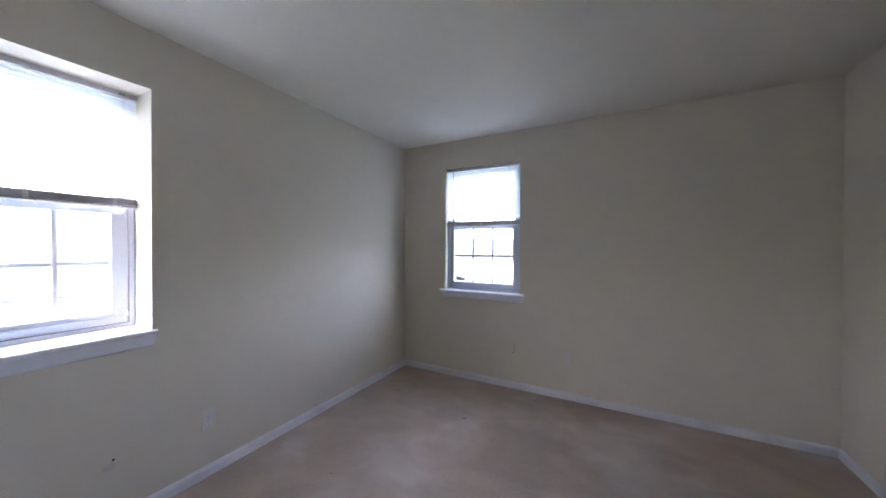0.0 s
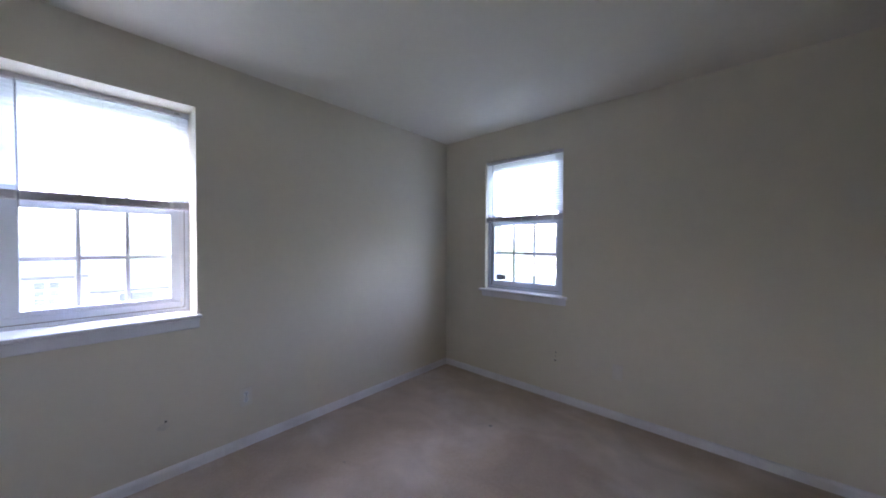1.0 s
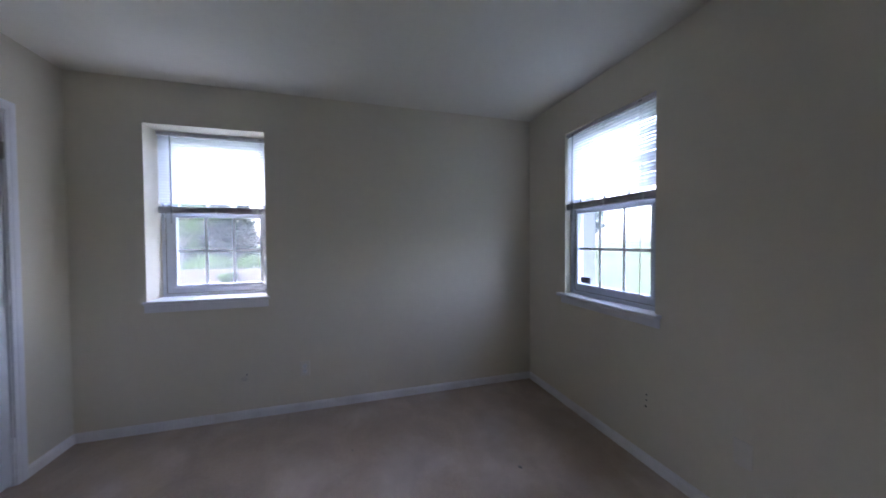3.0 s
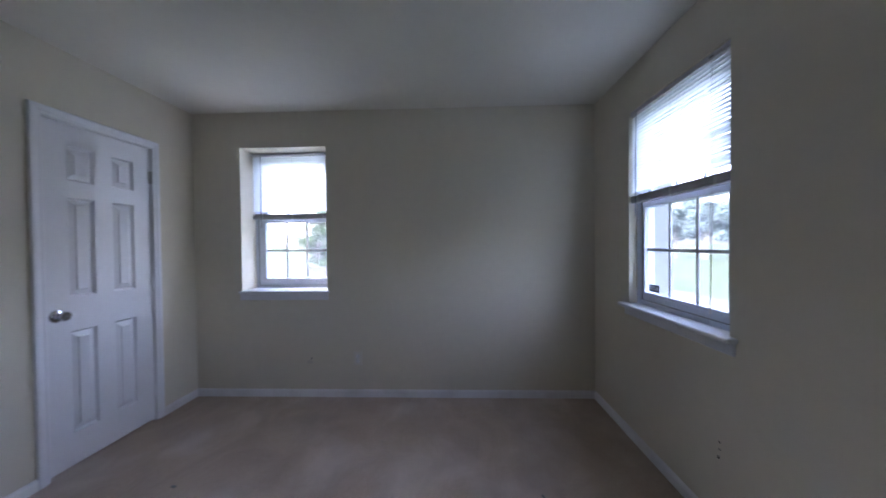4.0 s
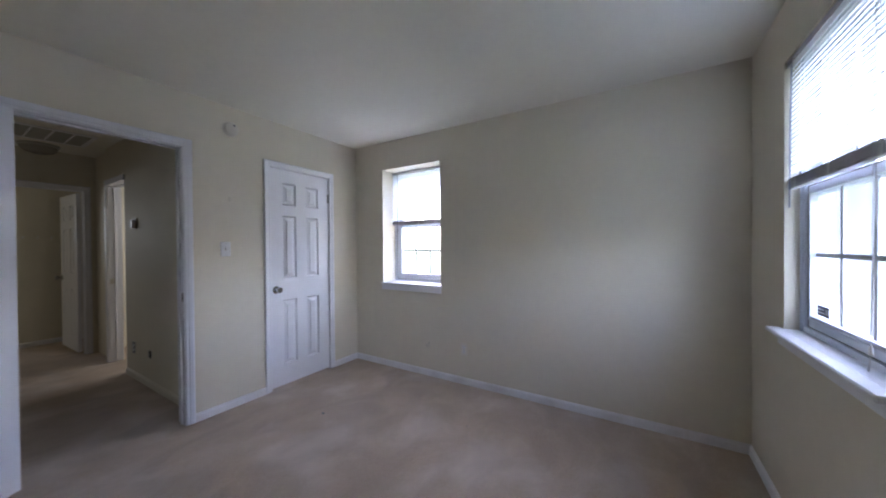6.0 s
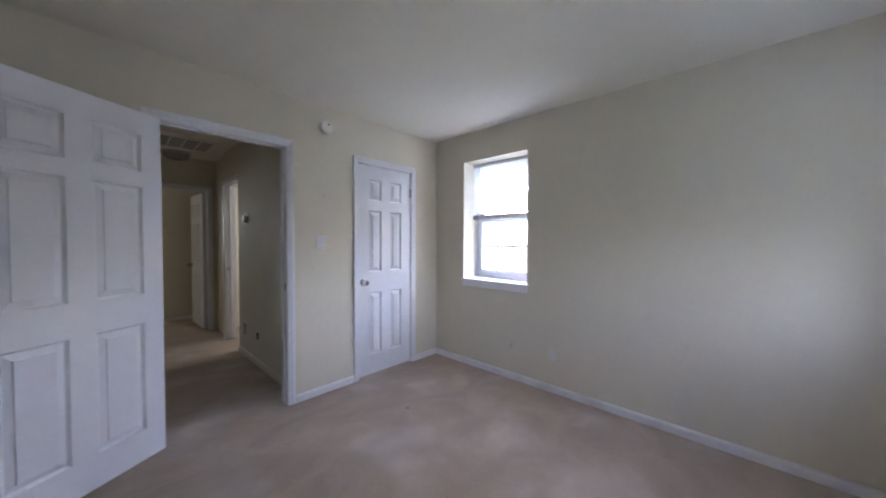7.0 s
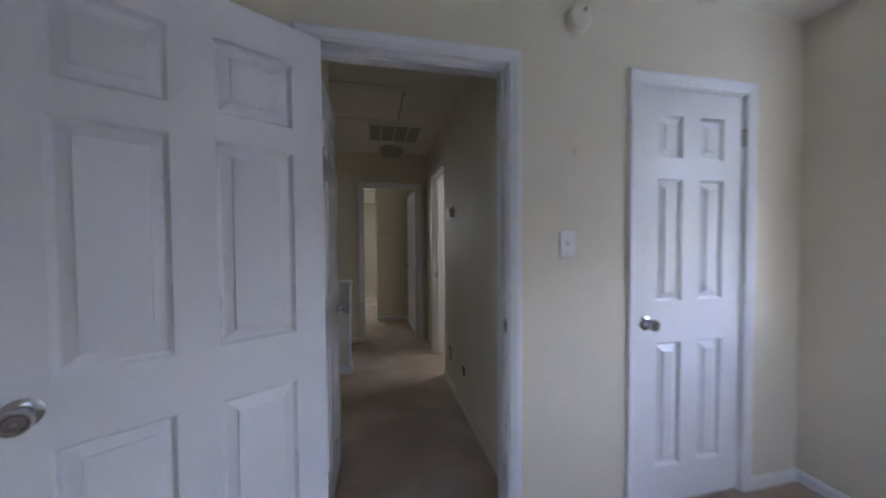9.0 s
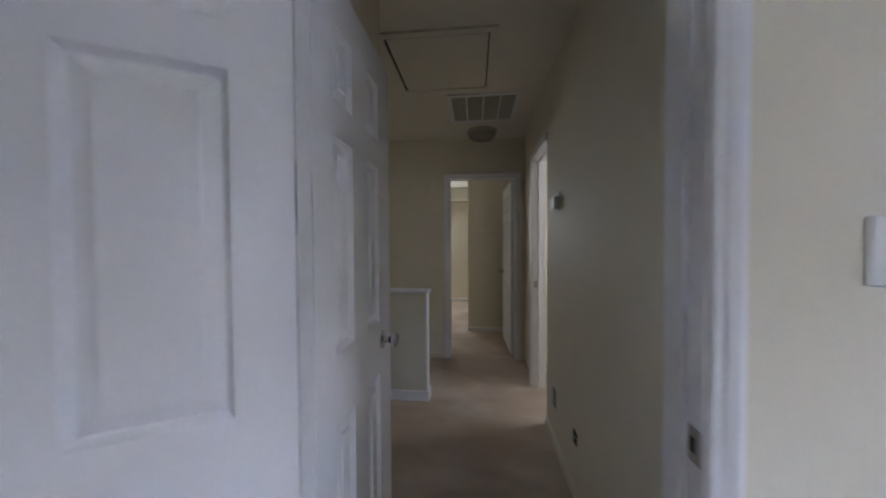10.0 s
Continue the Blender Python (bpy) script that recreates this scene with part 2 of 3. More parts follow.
def tube(points, radius, steps=8, bm=None):
    """A round cord, wand or branch along points; radius may be a list."""
    bm = bm or bmesh.new()
    pts = [Vector(p) for p in points]
    radii = radius if isinstance(radius, (list, tuple)) else [radius] * len(pts)
    rings = []
    for i, p in enumerate(pts):
        d = (pts[min(i + 1, len(pts) - 1)] - pts[max(i - 1, 0)]).normalized()
        side = d.orthogonal().normalized()
        up = d.cross(side)
        rings.append([bm.verts.new(p + radii[i] * (math.cos(2 * math.pi * k / steps) * side + math.sin(2 * math.pi * k / steps) * up)) for k in range(steps)])
    for a, b in zip(rings, rings[1:]):
        best = min(range(steps), key=lambda s: (a[0].co - b[s].co).length)
        for k in range(steps):
            bm.faces.new((a[k], a[(k + 1) % steps], b[(k + 1 + best) % steps], b[(k + best) % steps]))
    bm.faces.new(rings[0][::-1])
    bm.faces.new(rings[-1])
    return bm


def part(name, bm, mat, parent=None, label="", smooth=False):
    bmesh.ops.recalc_face_normals(bm, faces=bm.faces)
    me = bpy.data.meshes.new(name)
    bm.to_mesh(me)
    bm.free()
    me.materials.append(mat)
    if smooth:
        me.shade_smooth()
        me.set_sharp_from_angle(angle=radians(35))
    ob = new(name, me)
    if parent:
        ob.parent = parent
    if label:
        ob["label"] = label
    return ob


def thing(name, label, category, m=Matrix(), group="", kind=""):
    ob = new(name)
    ob.matrix_basis = m
    return tagged(ob, label, category, group, kind)


def structure(name, bm, mat, label, category, smooth=False):
    return tagged(part(name, bm, mat, smooth=smooth), label, category, kind="structure")


def pierced(us, vs, holes, d0, d1, axis):
    """A wall slab over the grid us x vs (vs is height) with rectangular holes; d0, d1 its two faces along axis."""
    us = sorted({*us, *(h[0] for h in holes), *(h[1] for h in holes)})
    vs = sorted({*vs, *(h[2] for h in holes), *(h[3] for h in holes)})
    bm = bmesh.new()

    def place(u, d, v):
        return (d, u, v) if axis == "x" else (u, d, v)

    solid = {}
    for i in range(len(us) - 1):
        for k in range(len(vs) - 1):
            cu, cv = (us[i] + us[i + 1]) / 2, (vs[k] + vs[k + 1]) / 2
            solid[i, k] = not any(h[0] < cu < h[1] and h[2] < cv < h[3] for h in holes)
    grid = {(i, k, s): bm.verts.new(place(us[i], d, vs[k])) for i in range(len(us)) for k in range(len(vs)) for s, d in ((0, d0), (1, d1))}
    for (i, k), full in solid.items():
        if not full:
            continue
        for s in (0, 1):
            bm.faces.new([grid[i, k, s], grid[i + 1, k, s], grid[i + 1, k + 1, s], grid[i, k + 1, s]])
        for di, dk, a, b in ((-1, 0, (i, k), (i, k + 1)), (1, 0, (i + 1, k), (i + 1, k + 1)), (0, -1, (i, k), (i + 1, k)), (0, 1, (i, k + 1), (i + 1, k + 1))):
            if not solid.get((i + di, k + dk), False):
                bm.faces.new([grid[(*a, 0)], grid[(*b, 0)], grid[(*b, 1)], grid[(*a, 1)]])
    loose = [v for v in bm.verts if not v.link_faces]
    bmesh.ops.delete(bm, geom=loose, context="VERTS")
    return bm


# ---- plan, in metres ----
XE, YN, ZC = 3.35, 3.39, 2.422          # east wall, north wall, ceiling
W1 = (0.411, 1.152, 0.893, 2.124)       # west window opening: y, y, z, z
W2 = (0.516, 1.296, 0.882, 2.136)       # north window opening: x, x, z, z
CD = (0.385, 1.021, 0.0, 2.014)         # closet doorway: x, x, z, z
ED = (1.657, 2.425, 0.0, 2.026)         # entry doorway
HW, HE, HS = 1.545, 3.35, -2.97         # hall: west wall, east wall, end wall
HD = (1.606, 2.332, 0.0, 1.995)         # doorway in the end wall
SD = (-2.31, -1.735, 0.0, 2.00)          # doorway in the hall's west wall: y, y, z, z
ST = 0.115                              # partition thickness

# ---- setting ----
structure("floor", boxes((-0.02, -6.5, -0.12, 4.4, YN + 0.02, 0.0)), M_CARPET, "worn beige cut-pile carpet with pale trodden patches", "floor")
structure("wall_west", pierced([-6.5, YN + 0.27], [-0.1, ZC + 0.1], [W1], -0.31, 0.0, "x"), M_WALL, "cream painted wall with a deep window recess", "wall")
structure("wall_north", pierced([0.0, XE], [-0.1, ZC + 0.1], [W2], YN, YN + 0.27, "y"), M_WALL, "cream painted wall with a half-shaded window", "wall")
structure("wall_east", boxes((XE, -ST, -0.1, XE + 0.12, YN + 0.28, ZC + 0.1)), M_WALL, "plain cream painted wall", "wall")
structure("wall_south", pierced([0.0, XE], [0.0, ZC + 0.05], [CD, ED], -ST, 0.0, "y"), M_WALL, "cream painted partition with two doorways", "wall")
structure("ceiling", boxes((-0.1, -ST, ZC, XE + 0.1, YN + 0.1, ZC + 0.12)), M_CEIL, "matt off-white plaster ceiling", "ceiling")
structure("hall_ceiling", boxes((0.0, -6.5, ZC, 4.4, -ST, ZC + 0.12)), M_CEIL, "off-white hall ceiling in half light", "ceiling")
structure("hall_wall_west", pierced([-2.36, -ST], [0.0, ZC], [SD], HW - ST, HW, "x"), M_WALL, "cream hall wall with a doorway", "wall")
structure("hall_wall_west_end", boxes((HW - ST, HS, 0.0, 1.505, -2.36, ZC)), M_WALL, "short cream hall wall by the end doorway", "wall")
structure("hall_wall_end", pierced([0.0, 4.3], [0.0, ZC], [HD], HS - ST, HS, "y"), M_WALL, "cream hall end wall with a doorway", "wall")
structure("hall_wall_east", boxes((HE, HS, 0.0, HE + 0.1, -ST, ZC)), M_WALL, "plain cream hall wall in shade", "wall")
structure("hall_wall_stub", boxes((2.46, -0.80, 0.0, 2.57, -ST, ZC)), M_WALL, "short cream hall wall behind a door", "wall")
structure("side_room_wall_north", boxes((0.0, -1.35, 0.0, HW - ST, -1.25, ZC)), M_WALL, "plain cream wall of a side room", "wall")
structure("closet_wall", boxes((1.14, -0.75, 0.0, 1.24, -ST, ZC), (0.0, -0.85, 0.0, 1.24, -0.75, ZC)), M_WALL, "plain cream closet wall", "wall")
structure("end_room_wall_closet", boxes((0.0, -4.22, 0.0, 2.152, -4.09, ZC)), M_WALL, "cream wall in the room past the hall", "wall")
structure("end_room_wall_south", boxes((0.0, -6.5, 0.0, 4.3, -6.4, ZC)), M_WALL, "far cream wall of the end room", "wall")
structure("end_room_wall_east", boxes((4.3, -6.5, 0.0, 4.4, HS, ZC)), M_WALL, "cream wall of the end room", "wall")
structure("end_room_soffit", boxes((2.152, -6.4, 2.17, 4.3, -6.1, ZC)), M_CEIL, "pale soffit along the far wall", "soffit")


def baseboard(name, runs, mat=None, label="white painted baseboard, scuffed along the carpet"):
    """runs: (start, end, inward normal) on the floor; a board with a chamfered top."""
    bm = bmesh.new()
    prof = ((0.0, 0.0), (0.014, 0.0), (0.014, 0.044), (0.011, 0.052), (0.006, 0.058), (0.0, 0.062))
    for (x0, y0), (x1, y1), (nx, ny) in runs:
        ends = [[bm.verts.new((x + nx * d, y + ny * d, z)) for d, z in prof] for x, y in ((x0, y0), (x1, y1))]
        for i in range(len(prof)):
            j = (i + 1) % len(prof)
            bm.faces.new((ends[0][i], ends[0][j], ends[1][j], ends[1][i]))
        bm.faces.new(ends[0])
        bm.faces.new(ends[1][::-1])
    return structure(name, bm, mat or M_BASE, label, "baseboard")


CW = 0.055  # casing width
baseboard("baseboard_west", [((0.001, 0.0), (0.001, YN), (1, 0))])
baseboard("baseboard_north", [((0.015, YN - 0.001), (XE - 0.015, YN - 0.001), (0, -1))])
baseboard("baseboard_east", [((XE - 0.001, 0.0), (XE - 0.001, YN), (-1, 0))])
baseboard("baseboard_south", [((0.015, 0.001), (CD[0] - CW, 0.001), (0, 1)), ((CD[1] + CW, 0.001), (ED[0] - CW, 0.001), (0, 1)), ((ED[1] + CW, 0.001), (XE - 0.015, 0.001), (0, 1))])
baseboard("baseboard_hall", [((HW + 0.001, -ST), (HW + 0.001, SD[1] + 0.02), (1, 0)), ((HD[1] + CW, HS + 0.001), (HE, HS + 0.001), (0, 1))], M_WALL, "cream baseboard painted like the hall wall")
baseboard("baseboard_end_room", [((0.1, -4.089), (2.152, -4.089), (0, 1)), ((2.2, -6.399), (4.28, -6.399), (0, 1))])


def casing(opening, face, axis, out, name="casing"):
    """Moulded door casing round an opening, with mitred corners; out is +1 or -1 along the wall's normal."""
    u0, u1, _, z1 = opening
    prof = ((0.0, 0.0), (0.0, 0.009), (0.006, 0.012), (0.018, 0.011), (0.024, 0.014), (0.042, 0.017), (0.051, 0.016), (CW, 0.011), (CW, 0.0))
    path = ((u0, 0.001, -1, 0), (u0, z1, -1, 1), (u1, z1, 1, 1), (u1, 0.001, 1, 0))
    bm = bmesh.new()
    rings = []
    for u, z, du, dz in path:
        ring = []
        for w, h in prof:
            uu, zz, dd = u + du * w, z + dz * w, face + out * (h + 0.0005)
            ring.append(bm.verts.new((dd, uu, zz) if axis == "x" else (uu, dd, zz)))
        rings.append(ring)
    for a, b in zip(rings, rings[1:]):
        for i in range(len(prof) - 1):
            bm.faces.new((a[i], a[i + 1], b[i + 1], b[i]))
    bm.faces.new(rings[0])
    bm.faces.new(rings[-1][::-1])
    return bm


def jamb(opening, d0, d1, axis, stop):
    """Lining of a doorway with a stop strip; d0 to d1 through the wall, stop the strip's place."""
    u0, u1, _, z1 = opening
    bm = bmesh.new()
    for a, b, lo, hi, t in ((u0, u1, d0, d1, 0.004), (u0 + 0.004, u1 - 0.004, stop, stop + 0.012, 0.011)):
        top = z1 if t < 0.01 else z1 - 0.004
        for q in ((a, lo, 0.001, a + t, hi, top), (b - t, lo, 0.001, b, hi, top), (a + t, lo, top - t, b - t, hi, top)):
            x0, y0, z0, x1, y1, zz = q
            if axis == "x":
                x0, y0, x1, y1 = y0, x0, y1, x1
            box(bm, x0, y0, z0, x1, y1, zz)
    return bm


ROWS_Z = ((0.186, 0.787), (0.986, 1.570), (1.668, 1.870))   # panel rows of a six-panel door


def door_leaf(parent, width, height, stile, panel_w, thick=0.035, scale_z=1.0, rows_z=ROWS_Z):
    """A six-panel leaf: x from the hinge edge, y from 0 (front) to thick, z up. Panels are parts of the leaf."""
    mat = M_DOOR
    cols = ((stile, stile + panel_w), (width - stile - panel_w, width - stile))
    rows = [(a * scale_z, b * scale_z) for a, b in rows_z]
    holes = [(a, b, c, d) for a, b in cols for c, d in rows]
    leaf = part("leaf", pierced([0.0, width], [0.0, height], holes, 0.0, thick, "y"), mat, parent)
    prof = ((-0.002, 0.001), (0.001, 0.0025), (0.005, 0.009), (0.010, 0.0155), (0.014, 0.0165), (0.041, 0.0068), (0.0425, 0.0022), (0.045, 0.0012))
    shared = {}
    for a, b, c, d in holes:
        key = (round(b - a, 4), round(d - c, 4))
        if key not in shared:
            w, h = key
            bm = bmesh.new()
            for side in (0, 1):
                rings = []
                for off, dep in prof:
                    y = dep if side == 0 else thick - dep
                    rings.append([bm.verts.new((x, y, z)) for x, z in ((off, off), (w - off, off), (w - off, h - off), (off, h - off))])
                for r, s in zip(rings, rings[1:]):
                    for i in range(4):
                        bm.faces.new((r[i], r[(i + 1) % 4], s[(i + 1) % 4], s[i]))
                bm.faces.new(rings[-1])
            p = part("panel", bm, mat, leaf)
            shared[key] = p.data
        else:
            p = new("panel", shared[key])
            p.parent = leaf
        p.location = (a, 0.0, c)
    return leaf


def knob(parent, x, z, y, out, mat, button=True):
    """A turned door knob with its rose; out is the side it stands on."""
    m = pose(x, y, z, -90 if out > 0 else 90, 0, 0)
    prof = [(0.0, 0.0005), (0.035, 0.0005), (0.035, 0.003), (0.032, 0.0055), (0.017, 0.008), (0.0125, 0.015), (0.0115, 0.026), (0.017, 0.032),
            (0.0255, 0.040), (0.0280, 0.049), (0.0268, 0.057), (0.0232, 0.0618), (0.0195, 0.0612), (0.0170, 0.0580), (0.0, 0.0575)]
    k = part("knob", lathe(prof, 28, at=m), mat, parent, "polished metal door knob", smooth=True)
    if button:
        part("lock_button", lathe([(0.0, 0.0578), (0.0055, 0.0578), (0.0055, 0.0600), (0.0, 0.0603)], 14, at=m), M_GREY, k, smooth=True)
    return k


def hinge(parent, x, y, z, mat):
    bm = tube([(x, y, z - 0.044), (x, y, z + 0.044)], 0.006, 10)
    for i in range(4):
        tube([(x, y, z - 0.036 + i * 0.022), (x, y, z - 0.022 + i * 0.022)], 0.0068, 10, bm)
    box(bm, x - 0.014, y - 0.006, z - 0.044, x + 0.014, y - 0.003, z + 0.044)
    return part("hinge", bm, mat, parent, smooth=True)


# closet door, shut
d1 = thing("door_1", "closed white six-panel closet door with chrome knob", "door", kind="structure")
part("casing", casing(CD, 0.0, "y", 1), M_TRIM, d1)
part("jamb", jamb(CD, -ST, -0.0005, "y", -0.07), M_TRIM, d1)
l1 = door_leaf(d1, 0.624, 1.993, 0.118, 0.141)
l1.matrix_basis = pose(CD[1] - 0.006, -0.010, 0.014, 0, 0, 180)
knob(l1, 0.052, 0.890, 0.0, -1, M_CHROME)
for hz in (0.22, 1.02, 1.80):
    hinge(d1, CD[0] + 0.006, 0.002, hz, M_SATIN if hz > 1.5 else M_TRIM)

# entry door, swung wide open into the room
d2 = thing("door_2", "white six-panel bedroom door standing wide open", "door", kind="structure")
part("casing", casing(ED, 0.0, "y", 1), M_TRIM, d2)
part("casing", casing(ED, -ST, "y", -1), M_TRIM, d2)
part("jamb", jamb(ED, -ST, -0.0005, "y", -0.052), M_TRIM, d2)
bm = boxes((ED[0] + 0.004, -0.034, 0.902, ED[0] + 0.006, -0.004, 0.965))
strike = part("strike_plate", bm, M_SATIN, d2, "dull metal strike plate")
part("latch_hole", boxes((ED[0] + 0.006, -0.028, 0.920, ED[0] + 0.0068, -0.016, 0.947)), M_DARK, strike)
l2 = door_leaf(d2, 0.750, 2.014, 0.102, 0.221, rows_z=((0.176, 0.802), (0.970, 1.586), (1.670, 1.886)))
l2.matrix_basis = pose(2.406, -0.022, 0.014, 0, 0, 31) @ pose(0, 0.035, 0) @ Matrix.Diagonal((1, -1, 1, 1))
knob(l2, 0.693, 0.905, 0.0, -1, M_CHROME)
knob(l2, 0.693, 0.905, 0.035, 1, M_CHROME)
part("latch_plate", boxes((0.748, 0.006, 0.876, 0.7512, 0.029, 0.934), (0.748, 0.012, 0.895, 0.760, 0.023, 0.915)), M_SATIN, l2)
for hz in (0.24, 1.10, 1.83):
    hinge(d2, ED[1] - 0.012, 0.012, hz, M_TRIM)


# ---- windows and blinds; built with the wall's inner face at y = 0, the outside towards +y ----
def sash(parent, name, x0, x1, z0, z1, y, rail=0.045, lower=0.055):
    """A vinyl sash with six panes between slim bars."""
    t = 0.032
    g0, g1, h0, h1 = x0 + rail, x1 - rail, z0 + lower, z1 - 0.038
    s = part(name, pierced([x0, x1], [z0, z1], [(g0, g1, h0, h1)], y, y + t, "y"), M_VINYL, parent)
    bead = pierced([g0 - 0.012, g1 + 0.012], [h0 - 0.012, h1 + 0.012], [(g0, g1, h0, h1)], y - 0.006, y, "y")
    part("glazing_bead", bead, M_VINYL, s)
    b = 0.0092
    for k in (1, 2):
        xm = g0 + (g1 - g0) * k / 3
        part("muntin", boxes((xm - b, y + 0.012, h0, xm + b, y + 0.020, h1), bevel=0.0015), M_MUNTIN, s)
    zm = (h0 + h1) / 2
    for k in range(3):
        xa, xb = g0 + (g1 - g0) * k / 3 + (b if k else 0), g0 + (g1 - g0) * (k + 1) / 3 - (b if k < 2 else 0)
        part("muntin", boxes((xa, y + 0.012, zm - b, xb, y + 0.020, zm + b), bevel=0.0015), M_MUNTIN, s)
        for za, zb in ((h0, zm - b), (zm + b, h1)):
            p = part("pane", boxes((xa, y + 0.014, za, xb, y + 0.018, zb)), M_GLASS, s)
            p.visible_shadow = False
    return s


def window(name, label, m, w, z0, z1, depth, rail, fl, fr, zm=1.50, lower=0.055):
    """A double-hung vinyl window in an opening w wide; depth is the recess of its frame."""
    win = thing(name, label, "window", m, kind="structure")
    f = 0.03
    part("window_frame", pierced([0, w], [z0, z1], [(fl, w - fr, z0 + 0.03, z1 - f)], depth, depth + 0.09, "y"), M_VINYL, win)
    low = sash(win, "lower_sash", fl, w - fr, z0 + 0.03, zm + 0.038, depth + 0.012, rail, lower)
    sash(win, "upper_sash", fl, w - fr, zm - 0.0, z1 - f, depth + 0.05, rail, 0.038)
    # thin grey ring painted in for the dark gap between sash and frame
    part("weatherstrip", pierced([fl, w - fr], [z0 + 0.03, zm + 0.038], [(fl + 0.004, w - fr - 0.004, z0 + 0.034, zm + 0.034)], depth + 0.0095, depth + 0.012, "y"), M_GREY, low)
    part("lift_rail", boxes((fl + 0.02, depth + 0.001, z0 + 0.066, w - fr - 0.02, depth + 0.012, z0 + 0.073), bevel=0.002), M_VINYL, low)
    part("track", boxes((0.004, depth - 0.008, z0 + 0.001, fl - 0.012, depth, z1 - 0.002), (w - fr + 0.008, depth - 0.008, z0 + 0.001, w - 0.004, depth, z1 - 0.002)), M_VINYL, win)
    part("sash_lock", boxes((w / 2 - 0.03, depth - 0.004, zm + 0.038, w / 2 + 0.03, depth + 0.03, zm + 0.05), bevel=0.003), M_VINYL, low)
    return win


def stool(win, w, z, depth, ears, ledge):
    """Wooden sill board with horns and the apron under it."""
    bm = boxes((-ears, -ledge, z - 0.022, w + ears, -0.0005, z), bevel=0.005)
    box(bm, 0.0005, -0.004, z - 0.022, w - 0.0005, depth, z - 0.0005)
    part("window_sill", bm, M_TRIM, win)
    part("apron", boxes((-ears + 0.012, -0.014, z - 0.078, w + ears - 0.012, -0.0005, z - 0.022), bevel=0.003), M_TRIM, win)


def blind(label, m, w, z_top, z_low, y, wand_x, cord_x, cord_low):
    """A raised mini blind: head rail, slats, gathered stack, bottom rail, ladders, wand and cord."""
    b = thing("window_blind", label, "blind", m, group="mini blinds")
    part("headrail", pierced([0.004, w - 0.004], [z_top - 0.026, z_top], [], y - 0.013, y + 0.013, "y"), M_RAIL, b)
    part("headrail_lip", boxes((0.004, y - 0.0155, z_top - 0.004, w - 0.004, y - 0.013, z_top), (0.004, y - 0.0155, z_top - 0.026, w - 0.004, y - 0.013, z_top - 0.022)), M_RAIL, b)
    bm = bmesh.new()
    n = 6
    tilt = radians(65)
    rows = []
    for i in range(n + 1):
        s = (i / n - 0.5) * 0.025
        c = 0.0022 * (1 - (2 * i / n - 1) ** 2)
        yy, zz = s * math.cos(tilt) - c * math.sin(tilt), s * math.sin(tilt) + c * math.cos(tilt)
        rows.append([bm.verts.new((x, yy, zz)) for x in (0.006, w - 0.006)])
    for a, c in zip(rows, rows[1:]):
        bm.faces.new((a[0], a[1], c[1], c[0]))
    stack = 0.046
    count = int((z_top - 0.04 - z_low - stack) / 0.0205)
    first = part("slat", bm, M_SLAT, b)
    for k in range(count):
        s = first if k == 0 else new("slat", first.data)
        s.parent = b
        s.matrix_basis = pose(0, y, z_top - 0.04 - k * 0.0205, random.uniform(-2, 2), random.uniform(-0.12, 0.12), 0)
    bm = bmesh.new()
    for k in range(17):
        zz = z_low + 0.012 + k * 0.0021
        j = random.uniform(-0.0015, 0.0015)
        box(bm, 0.006, y - 0.0125 + j, zz, w - 0.006, y + 0.0125 + j, zz + 0.0017)
    part("gathered_slats", bm, M_RAIL, b)
    part("bottom_rail", boxes((0.004, y - 0.013, z_low, w - 0.004, y + 0.013, z_low + 0.011), bevel=0.003), M_RAIL, b)
    for x in (0.09, w / 2, w - 0.09):
        for yy in (-0.0138, 0.0138):
            part("ladder_cord", tube([(x, y + yy, z_top - 0.026), (x, y + yy, z_low + 0.005)], 0.0008, 5), M_CORD, b)
        part("cord_clip", boxes((x - 0.008, y - 0.0150, z_low - 0.001, x + 0.008, y - 0.0128, z_low + 0.048)), M_PLASTIC, b)
    part("wand", tube([(wand_x, y - 0.022, z_top - 0.03), (wand_x + 0.003, y - 0.028, z_top - 0.33), (wand_x + 0.006, y - 0.03, 1.452)], 0.0036, 6), M_WAND, b)
    part("wand_hook", tube([(wand_x, y - 0.014, z_top - 0.016), (wand_x, y - 0.022, z_top - 0.018), (wand_x, y - 0.022, z_top - 0.034)], 0.0016, 6), M_SATIN, b)
    for dx in (0.0, 0.007):
        part("lift_cord", tube([(cord_x + dx, y - 0.015, z_top - 0.02), (cord_x + dx * 2 + 0.006, y - 0.022, 1.5), (cord_x + 0.012, y - 0.026, cord_low + 0.07),
                                (cord_x + 0.006 + dx, y - 0.03, cord_low + 0.012)], 0.0012, 5), M_CORD, b)
    part("cord_tassel", lathe([(0.0, 0.0), (0.006, 0.0), (0.005, 0.018), (0.0025, 0.028), (0.0, 0.029)], 10, at=pose(cord_x + 0.012, y - 0.027, cord_low + 0.06)), M_PLASTIC, b, smooth=True)
    part("cord_lock", boxes((cord_x - 0.012, y - 0.0158, z_top - 0.017, cord_x + 0.012, y - 0.0132, z_top - 0.009)), M_GREY, b)
    return b


def cord_heap(m):
    """Loose end of a lift cord lying on the sill."""
    pts = [(0.022 * math.cos(a * 0.9) * (1 - a / 40) + a * 0.0015, 0.012 * math.sin(a * 0.9), 0.002 + 0.0006 * (a % 5)) for a in range(26)]
    ob = tagged(part("cord_heap", tube(pts, 0.0014, 5), M_CORD, smooth=True), "white blind cord heaped on the sill", "cord")
    ob.matrix_basis = m
    return ob


